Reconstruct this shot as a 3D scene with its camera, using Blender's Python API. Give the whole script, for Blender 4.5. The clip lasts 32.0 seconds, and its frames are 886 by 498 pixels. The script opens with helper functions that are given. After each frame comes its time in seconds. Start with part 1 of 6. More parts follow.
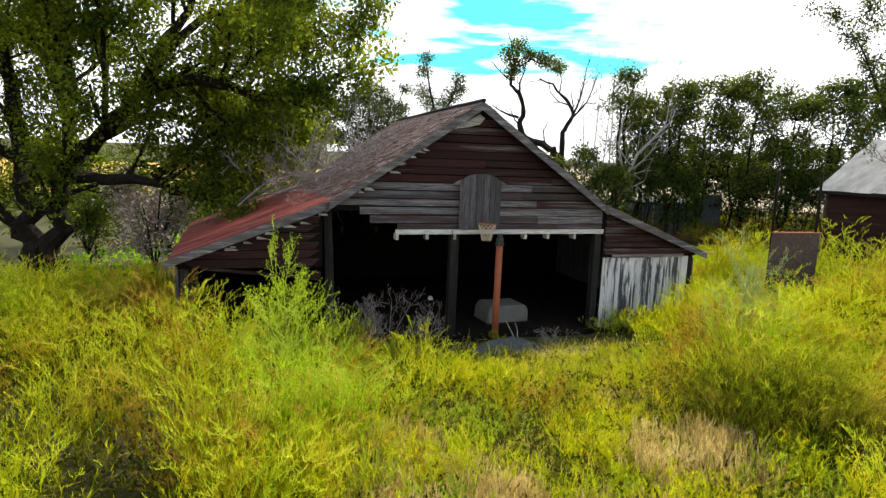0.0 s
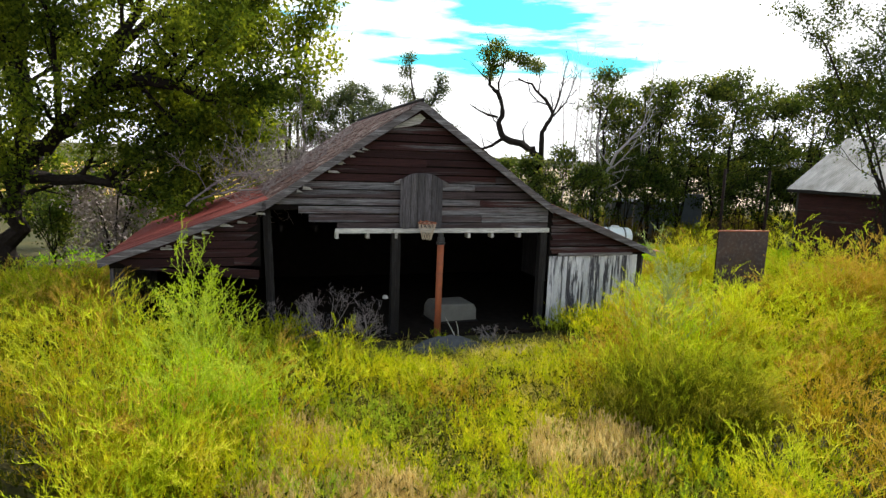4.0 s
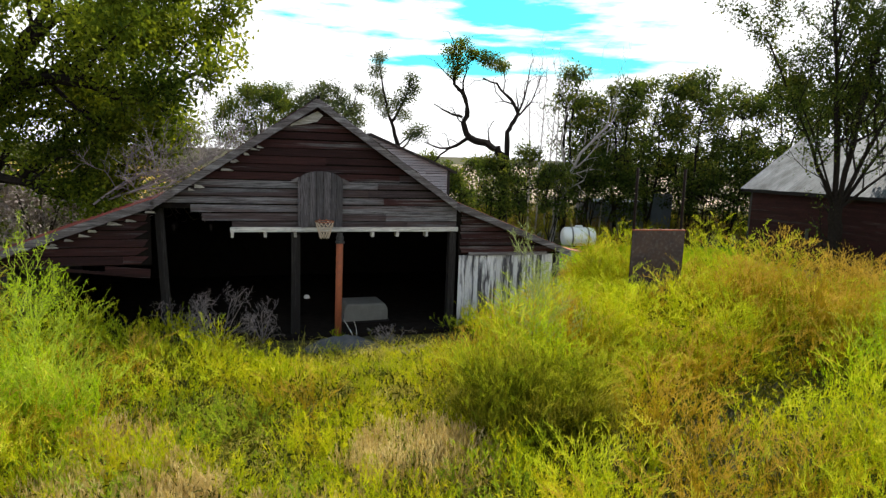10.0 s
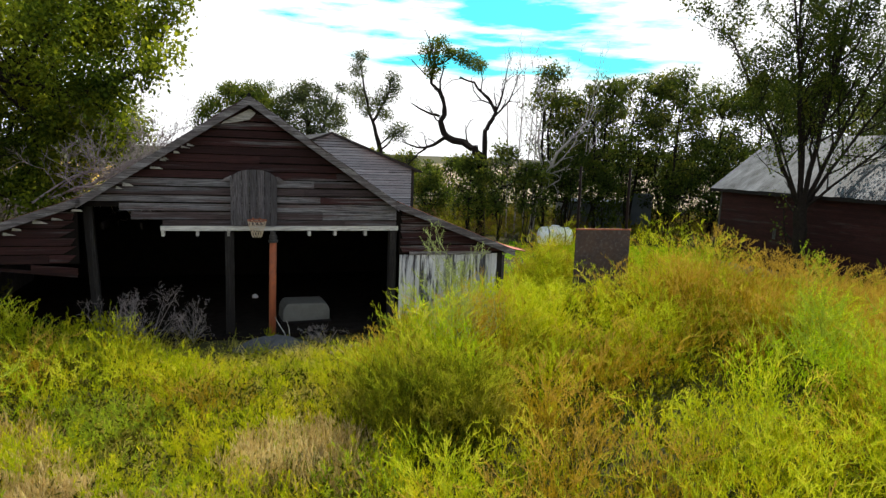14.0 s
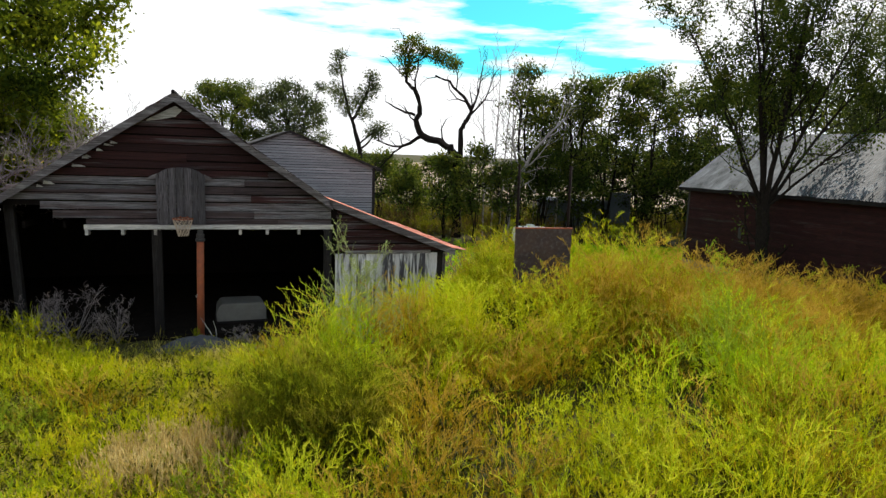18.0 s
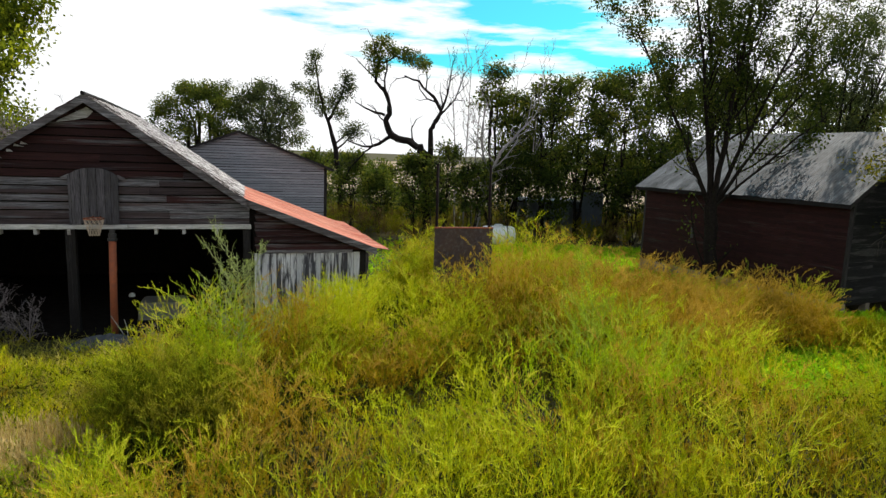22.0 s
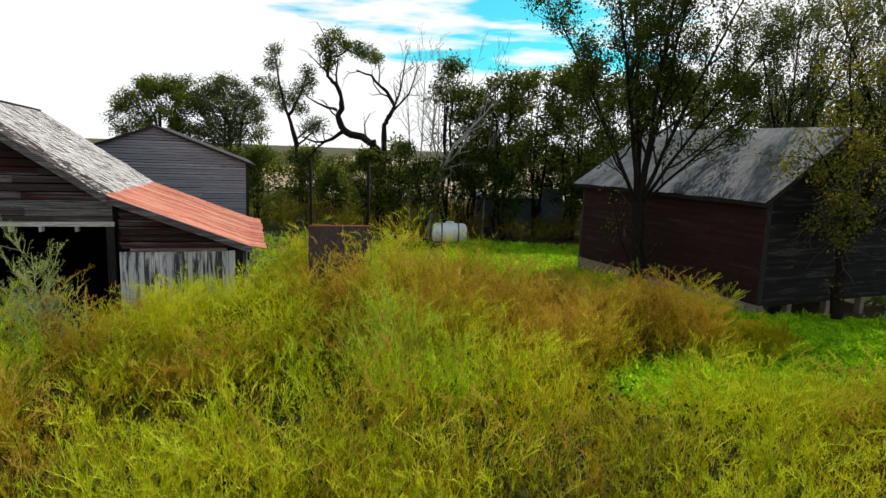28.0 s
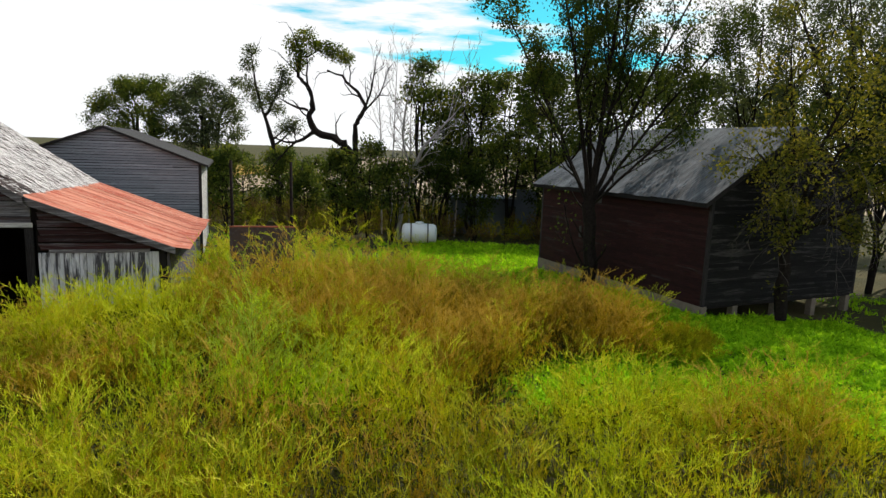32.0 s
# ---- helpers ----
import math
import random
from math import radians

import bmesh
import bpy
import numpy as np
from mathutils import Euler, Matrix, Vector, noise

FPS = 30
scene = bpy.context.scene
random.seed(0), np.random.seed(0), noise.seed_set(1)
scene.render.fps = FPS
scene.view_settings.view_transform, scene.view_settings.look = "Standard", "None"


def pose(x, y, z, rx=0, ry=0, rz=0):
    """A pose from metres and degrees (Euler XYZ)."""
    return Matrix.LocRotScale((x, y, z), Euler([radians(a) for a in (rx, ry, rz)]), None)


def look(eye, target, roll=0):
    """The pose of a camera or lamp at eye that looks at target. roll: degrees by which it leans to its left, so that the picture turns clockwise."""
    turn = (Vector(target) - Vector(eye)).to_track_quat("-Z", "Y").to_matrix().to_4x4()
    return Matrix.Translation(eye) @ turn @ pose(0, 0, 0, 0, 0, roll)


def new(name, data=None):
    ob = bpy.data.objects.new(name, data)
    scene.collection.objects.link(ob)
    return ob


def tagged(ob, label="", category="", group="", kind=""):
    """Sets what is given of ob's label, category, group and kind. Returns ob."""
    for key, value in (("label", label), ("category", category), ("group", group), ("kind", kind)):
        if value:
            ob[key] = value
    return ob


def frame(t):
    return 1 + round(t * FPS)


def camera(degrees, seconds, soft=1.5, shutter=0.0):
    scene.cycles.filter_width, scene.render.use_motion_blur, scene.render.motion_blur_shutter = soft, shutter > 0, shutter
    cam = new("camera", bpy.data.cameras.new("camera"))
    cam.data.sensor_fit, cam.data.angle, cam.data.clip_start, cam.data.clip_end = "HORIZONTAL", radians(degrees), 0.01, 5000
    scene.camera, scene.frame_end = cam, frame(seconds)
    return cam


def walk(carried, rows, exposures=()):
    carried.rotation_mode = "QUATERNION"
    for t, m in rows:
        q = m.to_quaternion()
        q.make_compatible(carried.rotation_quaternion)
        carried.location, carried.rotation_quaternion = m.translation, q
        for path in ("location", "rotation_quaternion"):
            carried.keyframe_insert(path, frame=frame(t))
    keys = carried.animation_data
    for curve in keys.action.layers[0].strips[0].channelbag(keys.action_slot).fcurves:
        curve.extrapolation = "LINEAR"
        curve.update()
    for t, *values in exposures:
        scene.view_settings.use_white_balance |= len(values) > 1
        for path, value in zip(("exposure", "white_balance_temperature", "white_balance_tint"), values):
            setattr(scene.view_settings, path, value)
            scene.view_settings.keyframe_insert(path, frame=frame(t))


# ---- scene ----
cam = camera(71.4, 32.0, 1.4)
METRES, EYE, TILT, LEAN, TURN = 16.0, 4.75, 0.0, 0.0, 0.0
ROWS = [
    (0.0, 0.0, 0.0, 0.0, 0.35, -8.7, -2.3),
    (0.5, 0.0108, -0.0005, 0.0002, 0.36, -8.69, -2.31),
    (1.0, 0.0211, -0.0011, 0.0004, 0.39, -8.68, -2.28),
    (1.5, 0.0321, -0.0017, 0.0005, 0.41, -8.66, -2.25),
    (2.0, 0.0443, -0.0024, 0.0003, 0.43, -8.65, -2.24),
    (2.5, 0.0568, -0.0029, 0.0005, 0.45, -8.64, -2.23),
    (3.0, 0.0695, -0.0038, 0.0008, 0.47, -8.65, -2.18),
    (3.5, 0.0834, -0.0049, 0.0015, 0.49, -8.66, -2.16),
    (5.5, 0.1417, 0.0001, 0.0019, 0.56, -8.64, -2.08),
    (6.0, 0.1566, 0.0023, 0.0016, 0.6, -8.63, -2.09),
    (6.5, 0.1704, 0.0039, 0.002, 0.6, -8.61, -2.08),
    (7.0, 0.1831, 0.0055, 0.0022, 0.61, -8.62, -2.06),
    (7.5, 0.1961, 0.0069, 0.0022, 0.62, -8.61, -2.07),
    (8.0, 0.2098, 0.0081, 0.0024, 0.64, -8.61, -2.07),
    (8.5, 0.2233, 0.0083, 0.0027, 0.66, -8.62, -2.07),
    (9.0, 0.2358, 0.0083, 0.0024, 0.68, -8.6, -2.08),
    (9.5, 0.2488, 0.0086, 0.0024, 0.7, -8.59, -2.08),
    (10.0, 0.2626, 0.0077, 0.0035, 0.73, -8.6, -2.12),
    (10.5, 0.2776, 0.0065, 0.0029, 0.77, -8.59, -2.09),
    (11.0, 0.2892, 0.0055, 0.0032, 0.77, -8.59, -2.12),
    (11.5, 0.3024, 0.0055, 0.0035, 0.81, -8.6, -2.1),
    (12.0, 0.3152, 0.0072, 0.0037, 0.83, -8.59, -2.11),
    (12.5, 0.328, 0.0094, 0.0041, 0.85, -8.59, -2.12),
    (13.0, 0.3419, 0.0122, 0.0042, 0.87, -8.61, -2.14),
    (13.5, 0.3555, 0.0151, 0.0044, 0.88, -8.61, -2.13),
    (14.0, 0.3688, 0.0184, 0.0051, 0.88, -8.62, -2.17),
    (14.5, 0.383, 0.0223, 0.0058, 0.9, -8.67, -2.14),
    (16.5, 0.4367, 0.0337, 0.0056, 0.91, -8.69, -2.14),
    (17.0, 0.4508, 0.0343, 0.0056, 0.94, -8.67, -2.14),
    (17.5, 0.4639, 0.0343, 0.006, 0.96, -8.67, -2.14),
    (18.0, 0.4805, 0.0338, 0.0063, 0.99, -8.66, -2.16),
    (18.5, 0.4967, 0.0324, 0.0072, 1.02, -8.67, -2.15),
    (19.0, 0.5132, 0.0296, 0.0079, 1.06, -8.67, -2.12),
    (19.5, 0.5283, 0.0289, 0.0079, 1.09, -8.66, -2.12),
    (20.0, 0.5459, 0.0297, 0.0087, 1.16, -8.67, -2.11),
    (20.5, 0.5671, 0.0282, 0.0092, 1.21, -8.67, -2.11),
    (21.0, 0.5889, 0.0286, 0.0106, 1.27, -8.67, -2.09),
    (21.5, 0.6095, 0.0286, 0.0112, 1.32, -8.67, -2.09),
    (22.0, 0.6296, 0.0296, 0.0122, 1.37, -8.69, -2.08),
    (22.5, 0.6468, 0.0328, 0.0126, 1.4, -8.7, -2.05),
    (23.0, 0.6652, 0.0382, 0.0133, 1.45, -8.74, -2.07),
    (23.5, 0.6836, 0.0436, 0.0135, 1.49, -8.8, -2.04),
    (24.0, 0.7035, 0.0504, 0.0148, 1.53, -8.84, -2.03),
    (24.5, 0.7242, 0.0564, 0.0161, 1.58, -8.88, -2.04),
    (25.0, 0.7464, 0.0619, 0.0174, 1.62, -8.9, -2.06),
    (25.5, 0.7643, 0.0655, 0.0174, 1.66, -8.93, -2.06),
    (27.5, 0.8326, 0.079, 0.0188, 1.79, -9.05, -2.21),
    (28.0, 0.8507, 0.0779, 0.0189, 1.84, -9.05, -2.19),
    (28.5, 0.8696, 0.0772, 0.02, 1.88, -9.04, -2.18),
    (29.0, 0.8865, 0.0784, 0.0205, 1.91, -9.02, -2.17),
    (29.5, 0.9009, 0.0805, 0.0207, 1.93, -9.02, -2.17),
    (30.0, 0.9175, 0.0816, 0.0211, 1.98, -9.02, -2.17),
    (30.5, 0.9338, 0.0843, 0.0223, 2.04, -9.01, -2.16),
    (31.0, 0.9517, 0.0867, 0.0222, 2.08, -9.02, -2.17),
    (31.5, 0.9705, 0.0886, 0.0227, 2.11, -9.03, -2.15),
    (32.0, 0.9878, 0.0917, 0.0237, 2.15, -9.03, -2.14),
]
walk(cam, [(t, pose(0, 0, EYE, TILT, LEAN, TURN) @ pose(METRES * x, METRES * y, METRES * z, 90 + pitch, roll, yaw)) for t, x, y, z, yaw, pitch, roll in ROWS],
     [(0.0, 1.02), (9.0, 0.86), (19.0, 0.46), (24.0, 0.30), (32.0, 0.24)])

# ---------------------------------------------------------------- sky and sun
SUN_DIR = Vector((0.40, 0.58, 0.71)).normalized()
sun = new("sun", bpy.data.lights.new("sun", "SUN"))
sun.data.energy, sun.data.angle, sun.data.color = 5.0, radians(0.6), (1.0, 0.94, 0.84)
sun.matrix_world = look(SUN_DIR * 60, (0, 0, 0))

world = bpy.data.worlds.new("sky")
scene.world = world
world.use_nodes = True
wn, wl = world.node_tree.nodes, world.node_tree.links
wn.clear()
w_out = wn.new("ShaderNodeOutputWorld")
w_bg = wn.new("ShaderNodeBackground")
w_sky = wn.new("ShaderNodeTexSky")
w_sky.sky_type, w_sky.sun_disc = "NISHITA", False
w_sky.sun_elevation = math.asin(SUN_DIR.z)
w_sky.sun_rotation = math.atan2(SUN_DIR.x, SUN_DIR.y)
w_co = wn.new("ShaderNodeTexCoord")
w_map = wn.new("ShaderNodeMapping")
w_map.inputs["Scale"].default_value = (2.6, 2.6, 17.0)
w_map.inputs["Location"].default_value = (0.35, 0.9, 0.32)
w_noise = wn.new("ShaderNodeTexNoise")
w_noise.inputs["Scale"].default_value, w_noise.inputs["Detail"].default_value = 1.9, 8.0
w_noise.inputs["Roughness"].default_value = 0.55
w_ramp = wn.new("ShaderNodeValToRGB")
w_ramp.color_ramp.elements[0].position, w_ramp.color_ramp.elements[1].position = 0.385, 0.515
w_ramp.color_ramp.elements[0].color = (0.06, 0.06, 0.06, 1)
w_sep = wn.new("ShaderNodeSeparateXYZ")
wl.new(w_co.outputs["Generated"], w_sep.inputs[0])
w_low = wn.new("ShaderNodeMapRange")
w_low.inputs["From Min"].default_value, w_low.inputs["From Max"].default_value = 0.075, 0.145
w_low.inputs["To Min"].default_value, w_low.inputs["To Max"].default_value = 0.30, 0.0
wl.new(w_sep.outputs["Z"], w_low.inputs["Value"])
w_gap = wn.new("ShaderNodeVectorMath")
w_gap.operation = "DISTANCE"
w_gap.inputs[1].default_value = (0.05, 0.98, 0.195)
wl.new(w_co.outputs["Generated"], w_gap.inputs[0])
w_open = wn.new("ShaderNodeMapRange")
w_open.inputs["From Min"].default_value, w_open.inputs["From Max"].default_value = 0.04, 0.40
w_open.inputs["To Min"].default_value, w_open.inputs["To Max"].default_value = -0.17, 0.16
wl.new(w_gap.outputs["Value"], w_open.inputs["Value"])
w_sum = wn.new("ShaderNodeMath")
w_sum.operation = "ADD"
wl.new(w_low.outputs[0], w_sum.inputs[0])
wl.new(w_open.outputs[0], w_sum.inputs[1])
w_high = wn.new("ShaderNodeMapRange")
w_high.inputs["From Min"].default_value, w_high.inputs["From Max"].default_value = 0.30, 0.55
w_high.inputs["To Min"].default_value, w_high.inputs["To Max"].default_value = 0.0, -0.24
wl.new(w_sep.outputs["Z"], w_high.inputs["Value"])
w_sum2 = wn.new("ShaderNodeMath")
w_sum2.operation = "ADD"
wl.new(w_sum.outputs[0], w_sum2.inputs[0])
wl.new(w_high.outputs[0], w_sum2.inputs[1])
w_all = wn.new("ShaderNodeMath")
w_all.operation = "ADD"
wl.new(w_sum2.outputs[0], w_all.inputs[0])
wl.new(w_noise.outputs["Fac"], w_all.inputs[1])
w_str = wn.new("ShaderNodeMix")
w_str.data_type = "RGBA"
w_blue = wn.new("ShaderNodeMix")
w_blue.data_type, w_blue.blend_type = "RGBA", "MULTIPLY"
w_blue.inputs[0].default_value = 1.0
w_blue.inputs[7].default_value = (0.010, 0.105, 0.11, 1)
wl.new(w_co.outputs["Generated"], w_map.inputs["Vector"])
wl.new(w_map.outputs["Vector"], w_noise.inputs["Vector"])
wl.new(w_all.outputs[0], w_ramp.inputs["Fac"])
wl.new(w_sky.outputs["Color"], w_blue.inputs[6])
wl.new(w_blue.outputs[2], w_str.inputs[6])
w_str.inputs[7].default_value = (0.86, 0.87, 0.88, 1)
wl.new(w_ramp.outputs["Color"], w_str.inputs[0])
wl.new(w_str.outputs[2], w_bg.inputs["Color"])
w_bg.inputs["Strength"].default_value = 1.0
wl.new(w_bg.outputs["Background"], w_out.inputs["Surface"])


# ---------------------------------------------------------------- materials
def rgb(c):
    return (*c, 1)


class Nodes:
    """A small builder for node materials."""

    def __init__(self, name):
        self.mat = bpy.data.materials.new(name)
        self.mat.use_nodes = True
        self.t = self.mat.node_tree
        self.bsdf = self.t.nodes["Principled BSDF"]
        self.out = self.t.nodes["Material Output"]

    def n(self, kind, **inputs):
        node = self.t.nodes.new(kind)
        for k, v in inputs.items():
            node.inputs[k.replace("_", " ")].default_value = v
        return node

    def link(self, a, b):
        self.t.links.new(a, b)

    def coords(self, scale=(1, 1, 1), which="Object"):
        c, m = self.n("ShaderNodeTexCoord"), self.n("ShaderNodeMapping")
        m.inputs["Scale"].default_value = scale
        self.link(c.outputs[which], m.inputs["Vector"])
        return m.outputs["Vector"]

    def noise(self, vec, scale, detail=5.0, rough=0.6):
        x = self.n("ShaderNodeTexNoise", Scale=scale, Detail=detail, Roughness=rough)
        self.link(vec, x.inputs["Vector"])
        return x.outputs["Fac"]

    def ramp(self, fac, stops):
        r = self.n("ShaderNodeValToRGB")
        e = r.color_ramp.elements
        while len(e) < len(stops):
            e.new(0.5)
        for el, (p, c) in zip(e, stops):
            el.position = p
            el.color = rgb(c) if isinstance(c, tuple) else (c, c, c, 1)
        self.link(fac, r.inputs["Fac"])
        return r.outputs["Color"]

    def mix(self, fac, a, b, mode="MIX"):
        x = self.n("ShaderNodeMix")
        x.data_type, x.blend_type = "RGBA", mode
        for v, s in ((fac, 0), (a, 6), (b, 7)):
            if isinstance(v, (int, float)):
                x.inputs[s].default_value = v if s == 0 else (v, v, v, 1)
            elif isinstance(v, tuple):
                x.inputs[s].default_value = rgb(v)
            else:
                self.link(v, x.inputs[s])
        return x.outputs[2]

    def bump(self, height, strength=0.4, distance=0.02):
        b = self.n("ShaderNodeBump", Strength=strength, Distance=distance)
        self.link(height, b.inputs["Height"])
        self.link(b.outputs["Normal"], self.bsdf.inputs["Normal"])

    def done(self, colour, rough=0.8, metal=0.0, spec=0.3):
        if isinstance(colour, tuple):
            self.bsdf.inputs["Base Color"].default_value = rgb(colour)
        else:
            self.link(colour, self.bsdf.inputs["Base Color"])
        if isinstance(rough, (int, float)):
            self.bsdf.inputs["Roughness"].default_value = rough
        else:
            self.link(rough, self.bsdf.inputs["Roughness"])
        self.bsdf.inputs["Metallic"].default_value = metal
        self.bsdf.inputs["Specular IOR Level"].default_value = spec
        return self.mat


def old_wood(name, wood, paint, amount, along=(0.6, 9, 9), dark=0.18, blot=0.45, vary=0.6, crisp=0.85, apart=0.16):
    """Weathered boards: grey wood with what is left of its paint, grain along one axis, a tone for each board."""
    k = Nodes(name)
    tone = k.n("ShaderNodeObjectInfo").outputs["Random"]
    fine = k.noise(k.coords(tuple(2.2 * a for a in along)), 8.0, 6, 0.75)
    grain = k.noise(k.coords(along), 5.0, 8, 0.72)
    streak = k.noise(k.coords(tuple(blot * a for a in along)), 1.6, 6, 0.65)
    base = k.mix(k.ramp(grain, [(0.36, 0.0), (0.64, 1.0)]), tuple(dark * c for c in wood), wood)
    shift = k.n("ShaderNodeMath")
    shift.operation = "MULTIPLY_ADD"
    k.link(tone, shift.inputs[0])
    shift.inputs[1].default_value = apart
    k.link(streak, shift.inputs[2])
    mid = 0.52 + 0.5 * apart - amount * 0.4
    worn = k.ramp(shift.outputs[0], [(mid, 0.0), (mid + 0.10, 1.0)])
    col = k.mix(worn, base, k.mix(k.ramp(grain, [(0.35, 0.0), (0.6, 1.0)]), tuple((1.2 - crisp) * c for c in paint), paint))
    col = k.mix(k.ramp(fine, [(0.30, crisp), (0.46, 0.0)]), col, tuple(0.12 * c for c in wood))
    col = k.mix(k.ramp(tone, [(0.0, 0.0), (1.0, vary)]), col, k.mix(1.0, col, (0.35, 0.35, 0.38), "MULTIPLY"))
    k.bump(grain, 0.6, 0.015)
    return k.done(col, 0.85, 0.0, 0.2)


def tin(name, c1, c2, c3, metal=0.2, rough=0.6, scale=1.2, flow=(0.5, 1.6, 1), lines=0.45):
    """Roof metal with rust and dirt, and darker lines running down the slope with its ribs."""
    k = Nodes(name)
    blot = k.noise(k.coords(flow), scale, 7, 0.7)
    fine = k.noise(k.coords((1, 5, 1)), 9.0, 6, 0.7)
    line = k.noise(k.coords((0.12, 9.0, 0.12)), 1.0, 4, 0.6)
    col = k.mix(k.ramp(blot, [(0.38, 0.0), (0.60, 1.0)]), c1, c2)
    col = k.mix(k.ramp(fine, [(0.5, 0.0), (0.72, 0.8)]), col, c3)
    col = k.mix(k.ramp(line, [(0.40, lines), (0.56, 0.0)]), col, tuple(0.35 * c for c in c1))
    k.bump(fine, 0.2, 0.01)
    return k.done(col, rough, metal, 0.15)


def plain(name, c1, c2, scale=6.0, rough=0.8, metal=0.0, bump=0.3, spec=0.3):
    k = Nodes(name)
    a = k.noise(k.coords(), scale, 7, 0.65)
    b = k.noise(k.coords(), scale * 7, 4, 0.6)
    col = k.mix(k.ramp(a, [(0.3, 0.0), (0.7, 1.0)]), c1, c2)
    col = k.mix(k.ramp(b, [(0.35, 0.25), (0.7, 0.0)]), col, tuple(0.5 * v for v in c1))
    k.bump(b, bump, 0.015)
    return k.done(col, rough, metal, spec)


def leafy(name, tones, patch=0.7, glow=0.45, gloss=0.03):
    """Foliage: each leaf takes its tone from a ramp, drifting from plant to plant; part of the light passes through."""
    k = Nodes(name)
    isl = k.n("ShaderNodeNewGeometry").outputs["Random Per Island"]
    drift = k.noise(k.coords(), patch, 3, 0.5)
    s = k.n("ShaderNodeMath")
    s.operation = "MULTIPLY_ADD"
    k.link(isl, s.inputs[0])
    s.inputs[1].default_value = 0.46
    k.link(k.ramp(drift, [(0.32, 0.0), (0.68, 0.58)]), s.inputs[2])
    n = len(tones)
    col = k.ramp(s.outputs[0], [(i / (n - 1), c) for i, c in enumerate(tones)])
    k.done(col, 0.75, 0.0, gloss)
    tr = k.n("ShaderNodeBsdfTranslucent")
    bright = k.mix(1.0, col, (1.25, 1.2, 0.6), "MULTIPLY")
    k.link(bright, tr.inputs["Color"])
    mixer = k.n("ShaderNodeMixShader")
    mixer.inputs[0].default_value = glow
    k.link(k.bsdf.outputs[0], mixer.inputs[1])
    k.link(tr.outputs[0], mixer.inputs[2])
    k.link(mixer.outputs[0], k.out.inputs["Surface"])
    return k.mat


M_SIDING = old_wood("barn_red_siding", (0.15, 0.135, 0.14), (0.046, 0.0145, 0.0135), 0.40, (0.35, 9, 9), 0.10, 0.6, 0.9)
M_DULL = old_wood("dull_grey_siding", (0.21, 0.20, 0.215), (0.10, 0.07, 0.07), 0.25, (0.35, 9, 9), 0.12, 0.6, 0.9)
M_GREY = old_wood("bare_grey_board", (0.36, 0.34, 0.355), (0.15, 0.13, 0.135), 0.3, (0.6, 9, 9), 0.16, 0.5, 0.9)
M_POST = old_wood("dark_post_wood", (0.045, 0.041, 0.041), (0.02, 0.017, 0.017), 0.3, (9, 9, 0.6))
M_VERT = old_wood("upright_grey_board", (0.15, 0.135, 0.15), (0.085, 0.078, 0.085), 0.3, (9, 9, 0.6))
M_WHITE = old_wood("peeling_white_board", (0.10, 0.097, 0.115), (0.70, 0.70, 0.75), 0.26, (9, 9, 0.9), 0.25, 0.6, 0.45, 0.5, 0.22)
M_GRAN = old_wood("granary_red_siding", (0.046, 0.032, 0.030), (0.034, 0.009, 0.008), 0.5)
M_GRANG = old_wood("granary_grey_siding", (0.075, 0.07, 0.066), (0.013, 0.012, 0.012), 0.4, (0.6, 9, 9), 0.1, 0.5, 0.95)
M_REAR = old_wood("rear_barn_siding", (0.46, 0.47, 0.51), (0.31, 0.32, 0.36), 0.4, (0.35, 9, 9), 0.4, 0.5, 0.5, 0.5)
# near-black, so the barn's inside shade is put into the wood colour
M_WALLIN = plain("inside_wood_with_shade", (0.006, 0.005, 0.005), (0.012, 0.010, 0.009), 3.0, 0.95, 0.0, 0.3, 0.0)
M_SHINGLE = old_wood("cedar_shingle", (0.80, 0.75, 0.74), (0.07, 0.045, 0.04), 0.56, (1.4, 10, 1.4), 0.12, 0.6, 0.85, 0.9, 0.45)
# left slope faces away from the sun; that shade is put into this brown
M_SHINGLE_SHADE = old_wood("shade_brown_shingle", (0.34, 0.26, 0.24), (0.12, 0.055, 0.045), 0.60, (1.4, 10, 1.4), 0.15, 0.6, 0.85, 0.9, 0.45)
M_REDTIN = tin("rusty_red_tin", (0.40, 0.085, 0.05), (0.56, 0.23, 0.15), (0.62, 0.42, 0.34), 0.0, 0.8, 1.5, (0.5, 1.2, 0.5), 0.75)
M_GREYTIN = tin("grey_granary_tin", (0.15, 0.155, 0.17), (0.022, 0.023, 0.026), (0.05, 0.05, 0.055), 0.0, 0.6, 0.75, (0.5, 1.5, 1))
# left lean-to, a darker red than the right one
M_REDTIN_LEFT = tin("dark_red_tin", (0.15, 0.028, 0.022), (0.21, 0.06, 0.05), (0.07, 0.03, 0.025), 0.0, 0.6)
M_RUST = plain("orange_rusted_pipe", (0.32, 0.085, 0.03), (0.19, 0.06, 0.035), 9.0, 0.75)
M_RUSTPLATE = tin("brown_rusted_plate", (0.06, 0.045, 0.045), (0.10, 0.065, 0.05), (0.16, 0.15, 0.15), 0.2, 0.65, 2.0)
M_RUSTPOLE = plain("dark_rusted_pole", (0.016, 0.009, 0.007), (0.010, 0.007, 0.006), 6.0, 0.9, 0.0, 0.3, 0.1)
M_CONC = plain("old_concrete", (0.23, 0.19, 0.15), (0.12, 0.10, 0.085), 4.0)
M_TANK = plain("white_tank_paint", (0.86, 0.87, 0.88), (0.80, 0.80, 0.80), 2.0, 0.45, 0.0, 0.05, 0.5)
